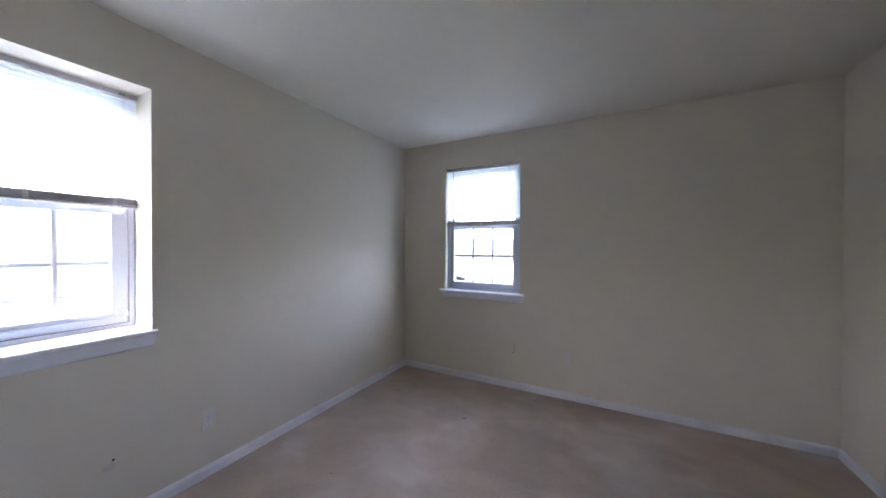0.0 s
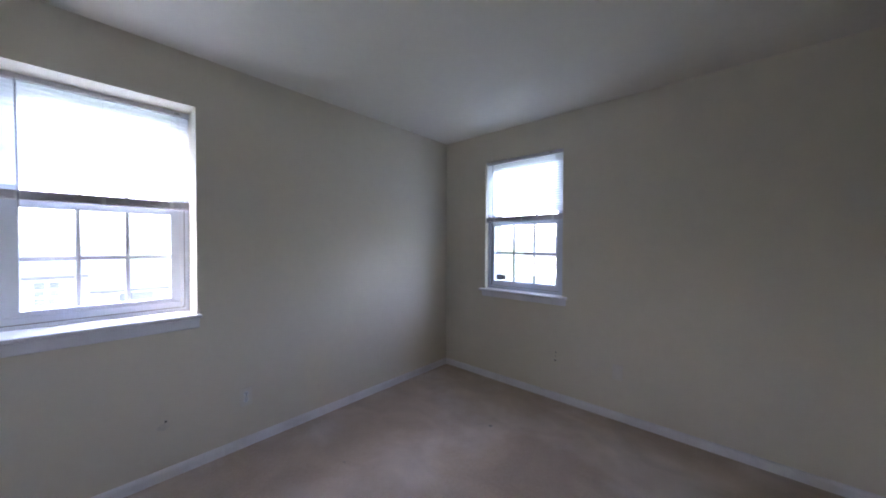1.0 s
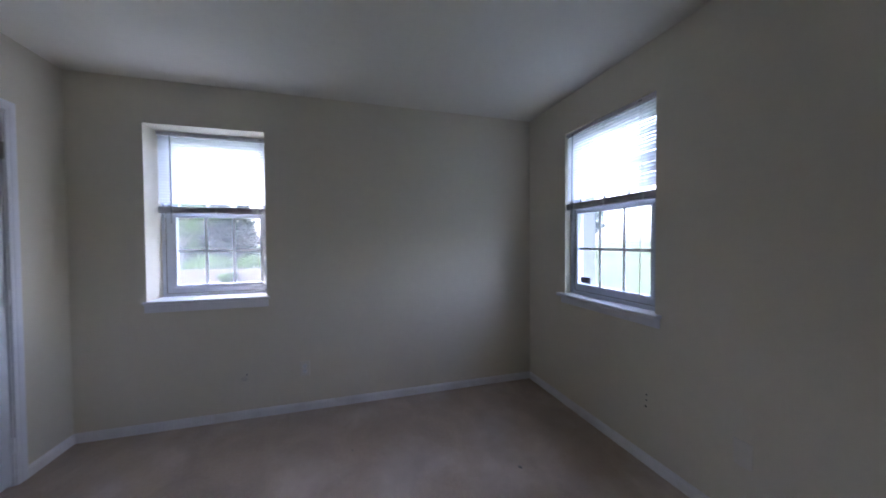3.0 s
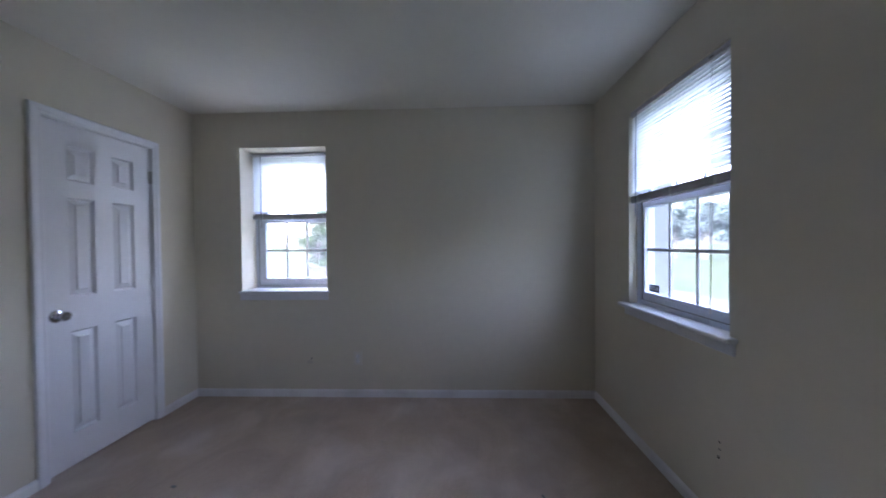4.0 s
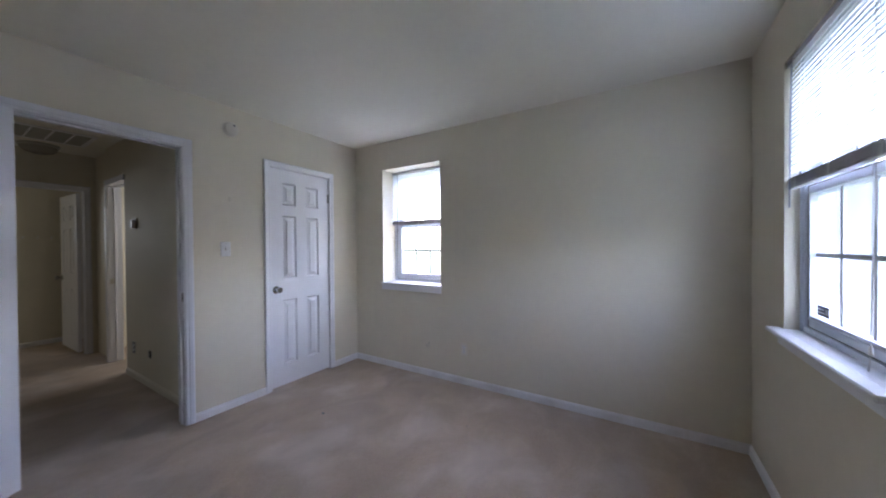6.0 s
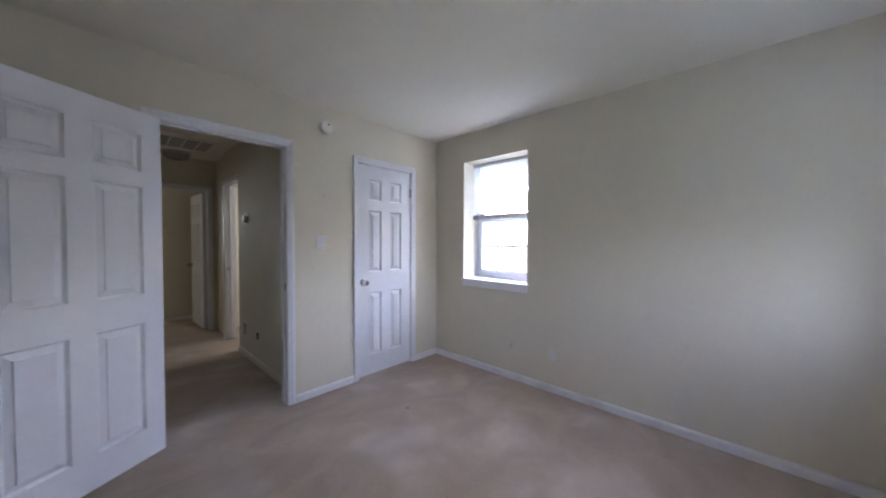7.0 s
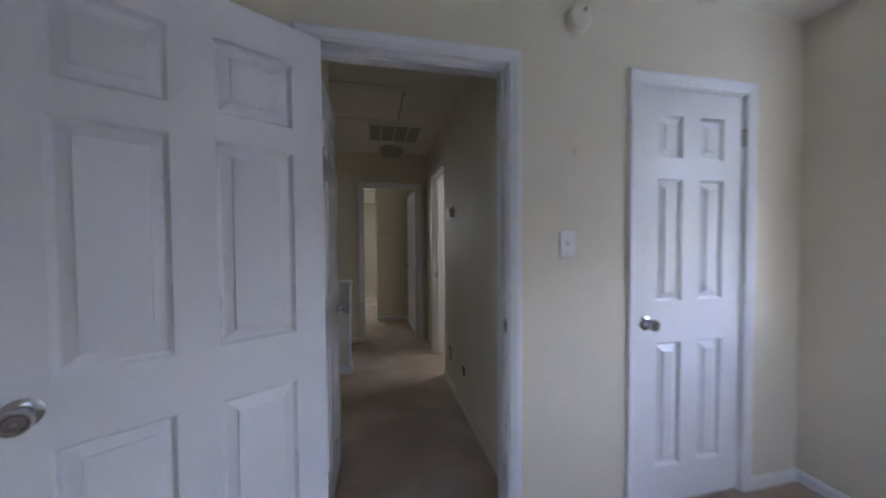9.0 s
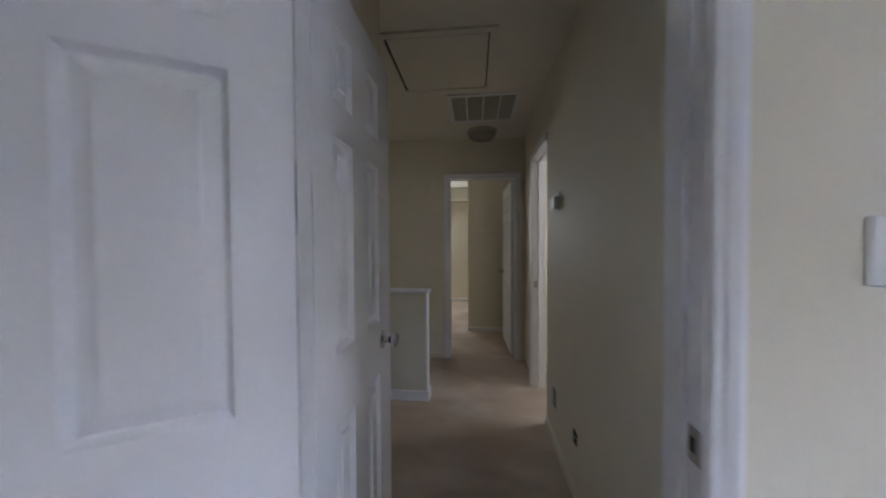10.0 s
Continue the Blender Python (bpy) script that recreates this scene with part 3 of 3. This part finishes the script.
m1 = pose(0, W1[0], 0, 0, 0, 90)     # x runs north along the west wall, y runs out of the house
m2 = pose(W2[0], YN, 0)
w1w, w2w = W1[1] - W1[0], W2[1] - W2[0]
win1 = window("window_1", "white double-hung window deep in a plastered recess", m1, w1w, W1[2], W1[3], 0.205, 0.068, 0.020, 0.020, lower=0.066)
stool(win1, w1w, W1[2] + 0.012, 0.205, 0.022, 0.02)
win2 = window("window_2", "white double-hung window almost flush with the wall", m2, w2w, W2[2], W2[3], 0.058, 0.034, 0.030, 0.050, 1.512)
stool(win2, w2w, W2[2] + 0.006, 0.058, 0.045, 0.055)
part("outer_reveal", boxes((0.001, 0.149, W2[2], 0.022, 0.268, W2[3] - 0.02), (w2w - 0.022, 0.149, W2[2], w2w - 0.001, 0.268, W2[3] - 0.02),
                          (0.001, 0.149, W2[3] - 0.02, w2w - 0.001, 0.268, W2[3] - 0.001)), M_SIDING, win2)
blind("white mini blind half raised in the deep window", m1, w1w, W1[3] - 0.004, 1.528, 0.168, 0.088, w1w - 0.062, 0.912)
blind("white mini blind half raised in the shallow window", m2, w2w, W2[3] - 0.003, 1.541, 0.022, 0.085, w2w - 0.11, 0.900)
cord_heap(pose(-0.135, W1[1] - 0.05, W1[2] + 0.0125, 0, 0, 60))
st = part("sticker", boxes((0.085, 0.0805, 0.978, 0.185, 0.0815, 1.022)), M_STICK, win2, "dark security sticker inside the glass")
part("sticker_bar", boxes((0.092, 0.080, 0.990, 0.150, 0.0803, 0.996), (0.092, 0.080, 1.004, 0.145, 0.0803, 1.010), (0.158, 0.080, 0.988, 0.178, 0.0803, 1.012)), M_STICKW, st)


# ---- small fittings of the room ----
def plate(name, label, category, m, kind_of):
    """A wall plate; x across, z up, y out of the wall."""
    t = thing(name, label, category, m)
    part("cover", boxes((-0.036, 0.0005, -0.058, 0.036, 0.006, 0.058), bevel=0.0025), M_PLASTIC, t)
    if kind_of == "switch":
        part("toggle_slot", boxes((-0.006, 0.006, -0.013, 0.006, 0.0066, 0.013)), M_IVORY, t)
        part("toggle", boxes((-0.0045, 0.0062, -0.004, 0.0045, 0.017, 0.010), bevel=0.001), M_PLASTIC, t)
    if kind_of == "outlet":
        for z in (-0.020, 0.020):
            s = part("socket", lathe([(0.0, 0.006), (0.0165, 0.006), (0.0165, 0.0078), (0.0, 0.0078)], 20, at=pose(0, 0, z, -90)), M_PLASTIC, t)
            part("slot", boxes((-0.0075, 0.0078, z + 0.001, -0.0050, 0.0084, z + 0.010), (0.0050, 0.0078, z + 0.001, 0.0075, 0.0084, z + 0.010), (-0.003, 0.0078, z - 0.010, 0.003, 0.0084, z - 0.005)), M_DARK, s)
    for z in ((-0.042, 0.042) if kind_of != "outlet" else (0.0,)):
        part("screw", lathe([(0.0, 0.006), (0.003, 0.006), (0.002, 0.0072), (0.0, 0.0074)], 10, at=pose(0, 0, z, -90)), M_SATIN, t)
    return t


plate("light_switch", "white toggle light switch on the cream wall", "switch", pose(1.383, 0, 1.280), "switch")
plate("wall_outlet", "cream double outlet low on the wall", "outlet", pose(0, 1.406, 0.325, 0, 0, -90), "outlet").children[0].data.materials[0] = M_IVORY
blank = plate("blank_plate", "painted-over blank plate low on the wall", "plate", pose(1.722, YN, 0.360, 0, 0, 180), "blank")
for o in blank.children:
    o.data.materials[0] = M_IVORY

jackbox = thing("phone_jack", "uncovered phone jack with dark screw holes", "jack", pose(1.245, YN, 0.372, 0, 0, 180))
part("backing", boxes((-0.014, 0.0005, -0.05, 0.014, 0.002, 0.05), bevel=0.0006), M_WALL, jackbox)
for z, r in ((-0.036, 0.0065), (0.002, 0.004), (0.034, 0.005)):
    part("hole", lathe([(0.0, 0.002), (r, 0.002), (r, 0.0026), (0.0, 0.0026)], 12, at=pose(0.003 if z < 0 else -0.002, 0, z, -90)), M_DARK, jackbox)

hole = thing("cable_hole", "small dark cable hole with smeared filler", "hole", pose(0, 1.006, 0.324, 0, 0, -90))
part("opening", lathe([(0.0, 0.0005), (0.0055, 0.0005), (0.005, 0.0018), (0.0, 0.0018)], 12, at=pose(0, 0, 0, -90)), M_DARK, hole)
smear = lathe([(0.0, 0.0004), (0.030, 0.0004), (0.022, 0.0010), (0.0, 0.0014)], 18, at=pose(0.010, 0, -0.028, -90) @ Matrix.Diagonal((1.0, 0.6, 1, 1)))
part("filler", smear, material("grey_filler", (0.66, 0.62, 0.52), 0.8, spread=0.15, coarse=20, fine=90), hole)

sd = thing("smoke_detector", "round white smoke detector high on the wall", "smoke detector", pose(1.339, 0.0, 2.243))
part("base", lathe([(0.0, 0.0005), (0.058, 0.0005), (0.058, 0.009), (0.054, 0.012), (0.0, 0.012)], 32, at=pose(0, 0, 0, -90)), M_IVORY, sd, smooth=True)
part("dome", lathe([(0.053, 0.012), (0.052, 0.028), (0.046, 0.037), (0.034, 0.041), (0.0, 0.042)], 32, at=pose(0, 0, 0, -90)), M_IVORY, sd, smooth=True)
part("test_button", lathe([(0.0, 0.041), (0.009, 0.041), (0.009, 0.0435), (0.0, 0.044)], 14, at=pose(-0.012, 0, 0.024, -90)), M_GREY, sd, smooth=True)

for x, y, s, r in ((1.062, 2.672, 0.011, 30), (1.035, 0.715, 0.014, 75), (0.62, 1.75, 0.006, 10)):
    bm = bmesh.new()
    bmesh.ops.create_icosphere(bm, subdivisions=2, radius=s)
    for v in bm.verts:
        v.co = Vector((v.co.x * 1.3, v.co.y * 0.6, v.co.z * 0.35)) * (1 + 0.3 * noise.noise(v.co * 150))
    bit = part("lint_bit", bm, M_GREY, smooth=True)
    bit.matrix_basis = pose(x, y, 0.003, 0, 0, r)
    tagged(bit, "dark bit of lint on the carpet", "debris", group="bits on the carpet")

scuff = part("wall_scuff", lathe([(0.0, 0.0004), (0.022, 0.0004), (0.015, 0.0007), (0.0, 0.0008)], 16, at=pose(1.35, 0, 1.68, -90) @ Matrix.Diagonal((0.6, 1.0, 1, 1))),
             material("scuffed_paint", (0.66, 0.61, 0.49), 0.8, spread=0.1, coarse=30, fine=120))
tagged(scuff, "faint scuffed patch on the cream wall", "scuff", group="scuffs on the walls")

# ---- hall ----
d3 = thing("door_3", "white six-panel hall door with metal knob", "door", kind="structure")
l3 = door_leaf(d3, 0.585, 2.0, 0.105, 0.130)
l3.matrix_basis = pose(2.421, -0.125, 0.012, 0, 0, -91)
knob(l3, 0.512, 0.905, 0.0, -1, M_CHROME, False)
part("jamb", boxes((2.425, -0.80, 0.0, 2.459, -0.722, 2.03)), M_TRIM, d3)

d4 = thing("door_4", "white cased doorway off the hall, standing open", "doorway", kind="structure")
bm = boxes((HW + 0.0005, SD[0] - 0.06, 0.001, HW + 0.016, SD[0], SD[3] + 0.06), (HW + 0.0005, SD[0], SD[3], HW + 0.016, SD[1] + 0.02, SD[3] + 0.06), bevel=0.003)
part("casing", bm, M_TRIM, d4)
part("jamb", jamb(SD, HW - ST, HW - 0.0005, "x", HW - 0.06), M_TRIM, d4)
part("strike_plate", boxes((HW - 0.04, SD[0] + 0.004, 0.89, HW - 0.012, SD[0] + 0.0056, 0.95)), M_SATIN, d4)

d5 = thing("door_5", "white door standing open at the hall's end", "door", kind="structure")
part("casing", casing(HD, HS, "y", 1), M_TRIM, d5)
part("jamb", jamb(HD, HS - ST, HS - 0.0005, "y", HS - 0.06), M_TRIM, d5)
l5 = door_leaf(d5, 0.70, 1.965, 0.115, 0.18, scale_z=0.98)
l5.matrix_basis = pose(HD[0] + 0.045, HS - ST - 0.005, 0.012, 0, 0, -88) @ Matrix.Diagonal((1, -1, 1, 1))
knob(l5, 0.645, 0.9, 0.0, -1, M_SATIN, False)

pw = thing("half_wall", "cream half wall with white end trim and cap", "half wall", kind="structure")
part("body", boxes((2.452, -2.08, 0.0, HE, -1.98, 0.885)), M_WALL, pw)
part("end_trim", boxes((2.436, -2.082, 0.0, 2.452, -1.978, 0.885), bevel=0.002), M_TRIM, pw)
part("cap", boxes((2.420, -2.10, 0.885, HE, -1.96, 0.907), bevel=0.005), M_TRIM, pw)
part("skirting", boxes((2.430, -1.980, 0.001, HE, -1.966, 0.085), (2.424, -2.09, 0.001, 2.436, -1.966, 0.085), bevel=0.003), M_TRIM, pw)

hatch = thing("attic_hatch", "white attic hatch panel with dark gaps", "hatch", pose(0, 0, ZC))
hx0, hx1, hy0, hy1 = 1.972, 2.545, -1.770, -1.170
part("gap", boxes((hx0 - 0.006, hy0 - 0.006, -0.003, hx1 + 0.006, hy1 + 0.006, -0.0005)), M_DARK, hatch)
part("panel", boxes((hx0 + 0.001, hy0 + 0.010, -0.012, hx1 - 0.010, hy1 + 0.004, -0.004), bevel=0.002), M_CEIL, hatch)
for q in ((hx0 - 0.05, hy0 - 0.05, hx1 + 0.05, hy0 - 0.008), (hx0 - 0.05, hy1 + 0.008, hx1 + 0.05, hy1 + 0.05), (hx0 - 0.05, hy0 - 0.008, hx0 - 0.008, hy1 + 0.008), (hx1 + 0.008, hy0 - 0.008, hx1 + 0.05, hy1 + 0.008)):
    part("frame", boxes((q[0], q[1], -0.012, q[2], q[3], -0.0005), bevel=0.002), M_CEIL, hatch)

vent = thing("return_vent", "pale metal return air grille in the ceiling", "vent", pose(0, 0, ZC))
vx0, vx1, vy0, vy1 = 1.715, 2.245, -2.42, -1.90
part("backing", boxes((vx0, vy0, -0.003, vx1, vy1, -0.0005)), M_GREY, vent)
part("frame", boxes((vx0 - 0.02, vy0 - 0.02, -0.012, vx1 + 0.02, vy0 + 0.015, -0.001), (vx0 - 0.02, vy1 - 0.015, -0.012, vx1 + 0.02, vy1 + 0.02, -0.001),
     (vx0 - 0.02, vy0 + 0.015, -0.012, vx0 + 0.015, vy1 - 0.015, -0.001), (vx1 - 0.015, vy0 + 0.015, -0.012, vx1 + 0.02, vy1 - 0.015, -0.001)), M_PLASTIC, vent)
for k in (1, 2, 3):
    xx = vx0 + (vx1 - vx0) * k / 4
    part("bar", boxes((xx - 0.006, vy0 + 0.015, -0.013, xx + 0.006, vy1 - 0.015, -0.003)), M_PLASTIC, vent)
sl = None
for k in range(26):
    yy = vy0 + 0.03 + k * (vy1 - vy0 - 0.06) / 25
    if sl is None:
        sl = part("slat", boxes((vx0 + 0.015, -0.006, -0.001, vx1 - 0.015, 0.006, 0.0)), M_VENT, vent)
        s = sl
    else:
        s = new("slat", sl.data)
        s.parent = vent
    s.matrix_basis = pose(0, yy, -0.0065, 35)

lamp = thing("hall_ceiling_light", "unlit frosted dome light on the hall ceiling", "ceiling light", pose(1.975, -2.72, ZC, 180))
part("pan", lathe([(0.0, 0.0005), (0.15, 0.0005), (0.15, 0.022), (0.142, 0.028), (0.0, 0.028)], 32), M_SATIN, lamp, "dull metal rim", smooth=True)
part("shade", lathe([(0.136, 0.028), (0.130, 0.055), (0.105, 0.080), (0.06, 0.095), (0.0, 0.1)], 32), M_SHADE, lamp, smooth=True)
part("finial", lathe([(0.0, 0.099), (0.012, 0.1), (0.008, 0.112), (0.0, 0.116)], 14), M_SATIN, lamp, smooth=True)

th = thing("thermostat", "small white thermostat on the hall wall", "thermostat", pose(HW, -1.43, 1.540, 0, 0, -90))
part("base", boxes((-0.045, 0.0005, -0.055, 0.045, 0.008, 0.055), bevel=0.002), M_IVORY, th)
part("cover", boxes((-0.038, 0.008, -0.048, 0.038, 0.034, 0.030), bevel=0.006), M_PLASTIC, th)
part("dial", boxes((-0.02, 0.010, -0.046, 0.02, 0.036, -0.036), bevel=0.002), M_PLASTIC, th)
plate("wall_outlet", "grey outlet low on the hall wall", "outlet", pose(HW, -1.51, 0.300, 0, 0, -90), "outlet").children[0].data.materials[0] = M_GREY
dstop = thing("cable_outlet", "dark open cable outlet on the hall wall", "outlet", pose(HW, -1.08, 0.303, 0, 0, -90))
part("box", boxes((-0.028, 0.0005, -0.034, 0.028, 0.004, 0.034), bevel=0.001), M_DARK, dstop)
part("connector", lathe([(0.0, 0.004), (0.006, 0.004), (0.006, 0.016), (0.0, 0.016)], 12, at=pose(0.0, 0, 0, -90)), M_SATIN, dstop, smooth=True)

rail = thing("hook_rail", "pale wooden rail with hooks in the end room", "rail", pose(0, -4.09, 1.44))
part("board", boxes((1.50, 0.0005, -0.03, 2.16, 0.018, 0.03), bevel=0.003), M_WALL, rail)
for k in range(5):
    part("hook", tube([(1.60 + k * 0.12, 0.018, 0.0), (1.60 + k * 0.12, 0.05, -0.005), (1.60 + k * 0.12, 0.06, 0.02)], 0.005, 8), M_TRIM, rail, smooth=True)

# ---- outside: ground a storey below, pale houses, fence, trees ----
GZ = -2.9
bm = bmesh.new()
bmesh.ops.create_grid(bm, x_segments=40, y_segments=40, size=600)
tagged(part("ground", bm, M_GROUND), "patchy grass and bare earth outside", "ground", kind="structure").location = (0, 0, GZ)
road = structure("road", boxes((-60, 14.0, GZ, 60, 21.0, GZ + 0.03)), M_ROAD, "pale asphalt street below the window", "road")
structure("driveway", boxes((-22, 3.0, GZ, -12.0, 14.0, GZ + 0.025)), M_ROAD, "pale paved drive beside the house", "driveway")


def house(x, y, turn, wid, dep, eave, ridge, label, openings):
    """A white sided house: walls, gable roof, windows on its front (towards local -y)."""
    h = thing("house", label, "house", pose(x, y, GZ, 0, 0, turn))
    bm = bmesh.new()
    w, d = wid / 2, dep / 2
    box(bm, -w, -d, 0, w, d, eave)
    for s in (-w, w):
        bm.faces.new([bm.verts.new(c) for c in ((s, -d, eave), (s, d, eave), (s, 0, ridge))])
    part("wall", bm, M_SIDING, h)
    bm = bmesh.new()
    o = 0.4
    for sy in (-1, 1):
        ez = eave - o * (ridge - eave) / d
        a = [bm.verts.new(c) for c in ((-w - o, sy * (d + o), ez), (w + o, sy * (d + o), ez), (w + o, 0, ridge), (-w - o, 0, ridge))]
        b = [bm.verts.new(v.co + Vector((0, 0, 0.16))) for v in a]
        bm.faces.new(a)
        bm.faces.new(b)
        for i in range(4):
            bm.faces.new((a[i], a[(i + 1) % 4], b[(i + 1) % 4], b[i]))
    part("roof", bm, M_SHINGLE, h)
    for x0, x1, z0, z1, big in openings:
        wn_ = part("garage_opening" if big else "window", pierced([x0 - 0.08, x1 + 0.08], [z0 - 0.08, z1 + 0.08], [(x0, x1, z0, z1)], -d - 0.06, -d - 0.003, "y"), M_TRIM, h)
        part("pane", boxes((x0, -d - 0.02, z0, x1, -d - 0.004, z1)), M_FARGLASS, wn_)
        if not big:
            part("muntin", boxes(((x0 + x1) / 2 - 0.03, -d - 0.035, z0, (x0 + x1) / 2 + 0.03, -d - 0.021, z1)), M_TRIM, wn_)
            for q in (1, 2):
                zz = z0 + (z1 - z0) * q / 3
                part("muntin", boxes((x0, -d - 0.050, zz - 0.03, x1, -d - 0.036, zz + 0.03)), M_TRIM, wn_)
    return h


house(-33.0, -1.6, 90, 7.0, 7.0, 2.1, 3.15, "white sided house with grey shingle roof", [(-2.7, -1.6, 0.3, 1.75, False), (0.1, 1.2, 0.3, 1.75, False), (-1.0, -0.3, 0.9, 1.8, False)])
house(-27.5, 4.2, 90, 6.0, 5.0, 1.5, 2.7, "low white garage with open bays and grey roof", [(-2.2, -0.6, 0.05, 1.2, True), (0.3, 2.0, 0.05, 1.2, True)])
house(-10.0, 44.0, 0, 16.0, 8.0, 3.0, 5.0, "pale house across the street", [(-5, -4, 1.0, 2.2, False), (-1, 0.2, 1.0, 2.2, False), (3, 4.2, 1.0, 2.2, False)])

fence = thing("fence", "weathered board fence along the yard", "fence", pose(-33.5, -14.5, GZ, 0, 0, 84))
board = None
for k in range(60):
    if board is None:
        board = part("board", boxes((0, 0, 0.05, 0.16, 0.02, 1.75), bevel=0.006), M_FENCE, fence)
        ob = board
    else:
        ob = new("board", board.data)
        ob.parent = fence
    ob.matrix_basis = pose(k * 0.175, random.uniform(-0.01, 0.01), random.uniform(-0.03, 0.03), 0, random.uniform(-0.8, 0.8), 0)
for k in range(6):
    part("post", boxes((k * 2.1 - 0.05, 0.03, -0.1, k * 2.1 + 0.05, 0.13, 1.85)), M_FENCE, fence)
for z in (0.35, 1.4):
    part("rail", boxes((0, 0.021, z, 10.5, 0.06, z + 0.09)), M_FENCE, fence)


def leaves(bm, centre, spread, count, size, rng):
    for _ in range(count):
        while True:
            p = Vector((rng.uniform(-1, 1), rng.uniform(-1, 1), rng.uniform(-1, 1)))
            if p.length < 1:
                break
        c = Vector(centre) + Vector((p.x * spread[0], p.y * spread[1], p.z * spread[2]))
        a = Vector((rng.uniform(-1, 1), rng.uniform(-1, 1), rng.uniform(-1, 1))).normalized()
        b = a.orthogonal().normalized()
        s = size * rng.uniform(0.6, 1.4)
        bm.faces.new([bm.verts.new(c + s * (u * a + v * b)) for u, v in ((-1, 0), (0, -0.5), (1, 0), (0, 0.5))])


def tree(x, y, height, seed, kind_of, label, foliage=None, leaf=0.10):
    """A tapered trunk with limbs and a ragged crown of leaf clumps."""
    rng = random.Random(seed)
    t = thing("tree", label, "tree", pose(x, y, GZ), group="trees outside")
    trunk = tube([(0, 0, -0.1), (rng.uniform(-.1, .1), 0.05, height * 0.4), (rng.uniform(-.2, .2), 0.1, height * 0.96)], [height * 0.024, height * 0.017, height * 0.003], 9)
    crown = bmesh.new()
    if kind_of == "conifer":
        for k in range(64):
            f = 0.12 + 0.86 * k / 64
            z, r = height * f, height * 0.24 * (1 - f) ** 0.8 * rng.uniform(0.6, 1.15) + 0.15
            ang = k * 2.4 + rng.uniform(-.4, .4)
            tip = (r * math.cos(ang), r * math.sin(ang), z - 0.12 * r)
            tube([(0, 0, z), tip], [0.035, 0.01], 5, trunk)
            leaves(crown, (tip[0] * 0.62, tip[1] * 0.62, z - 0.08 * r), (0.3 + 0.38 * r, 0.3 + 0.38 * r, 0.4), 230, 0.13, rng)
    else:
        for k in range(26):
            f = rng.uniform(0.3, 0.95)
            ang = k * 2.4
            r = height * rng.uniform(0.16, 0.34)
            tip = Vector((r * math.cos(ang), r * math.sin(ang), min(height * f + r * 0.7, height * 1.05)))
            mid = Vector((tip.x * 0.5, tip.y * 0.5, height * f * 0.75 + 0.25 * tip.z))
            tube([(0, 0, height * f * 0.75), mid, tip], [0.07, 0.04, 0.012], 5, trunk)
            for _ in range(4):
                tw = tip + Vector((rng.uniform(-.8, .8), rng.uniform(-.8, .8), rng.uniform(-.2, .9)))
                tube([mid.lerp(tip, 0.6), tw], [0.02, 0.006], 4, trunk)
            if kind_of == "leafy":
                leaves(crown, tip, (height * 0.13, height * 0.13, height * 0.1), 330, leaf, rng)
    part("trunk", trunk, M_BARK, t)
    if crown.verts:
        part("crown", crown, foliage or (M_PINE if kind_of == "conifer" else M_LEAF), t)
    else:
        crown.free()
    return t


for x, y, h, seed in ((-43, -11.0, 12, 1), (-46, -15.5, 14, 2), (-44, -13.3, 11, 12), (-48, -18.6, 13, 13)):
    tree(x, y, h, seed, "conifer", "tall dark conifer behind the yard fence")
tree(-41, -16.6, 8, 4, "leafy", "leafy green tree in the yard")
tree(-52, 2.0, 9, 5, "bare", "bare branched tree behind the white house")
tree(-60, -10.6, 12, 6, "bare", "bare branched tree before the conifers")
# far tree row; its haze is in the leaf colour, the air is clear
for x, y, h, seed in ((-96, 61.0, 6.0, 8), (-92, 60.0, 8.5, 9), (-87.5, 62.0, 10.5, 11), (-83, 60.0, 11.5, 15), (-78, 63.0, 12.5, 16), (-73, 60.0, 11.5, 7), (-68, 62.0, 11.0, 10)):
    tree(x, y, h, seed, "leafy", "distant tree across the street, haze painted into its leaves", M_HAZELEAF, 0.26)


def shrub(x, y, r, seed):
    rng = random.Random(seed)
    s = thing("shrub", "bright green shrub along the fence", "shrub", pose(x, y, GZ), group="shrubs along the fence")
    stems, crown = bmesh.new(), bmesh.new()
    for k in range(9):
        a = k * 2.4
        tip = (0.6 * r * math.cos(a), 0.6 * r * math.sin(a), r * rng.uniform(0.7, 1.4))
        tube([(0, 0, 0), tip], [0.03, 0.01], 5, stems)
        leaves(crown, tip, (0.5 * r, 0.5 * r, 0.45 * r), 170, 0.09, rng)
    part("stem", stems, M_BARK, s)
    part("crown", crown, M_LEAF, s)


for k, (x, y, r) in enumerate(((-35.4, -7.6, 1.7), (-36.0, -9.6, 1.5), (-35.2, -11.4, 1.8), (-36.5, -13.4, 1.6), (-35.6, -5.8, 1.2), (-32.4, -9.3, 0.8))):
    shrub(x, y, r, 20 + k)
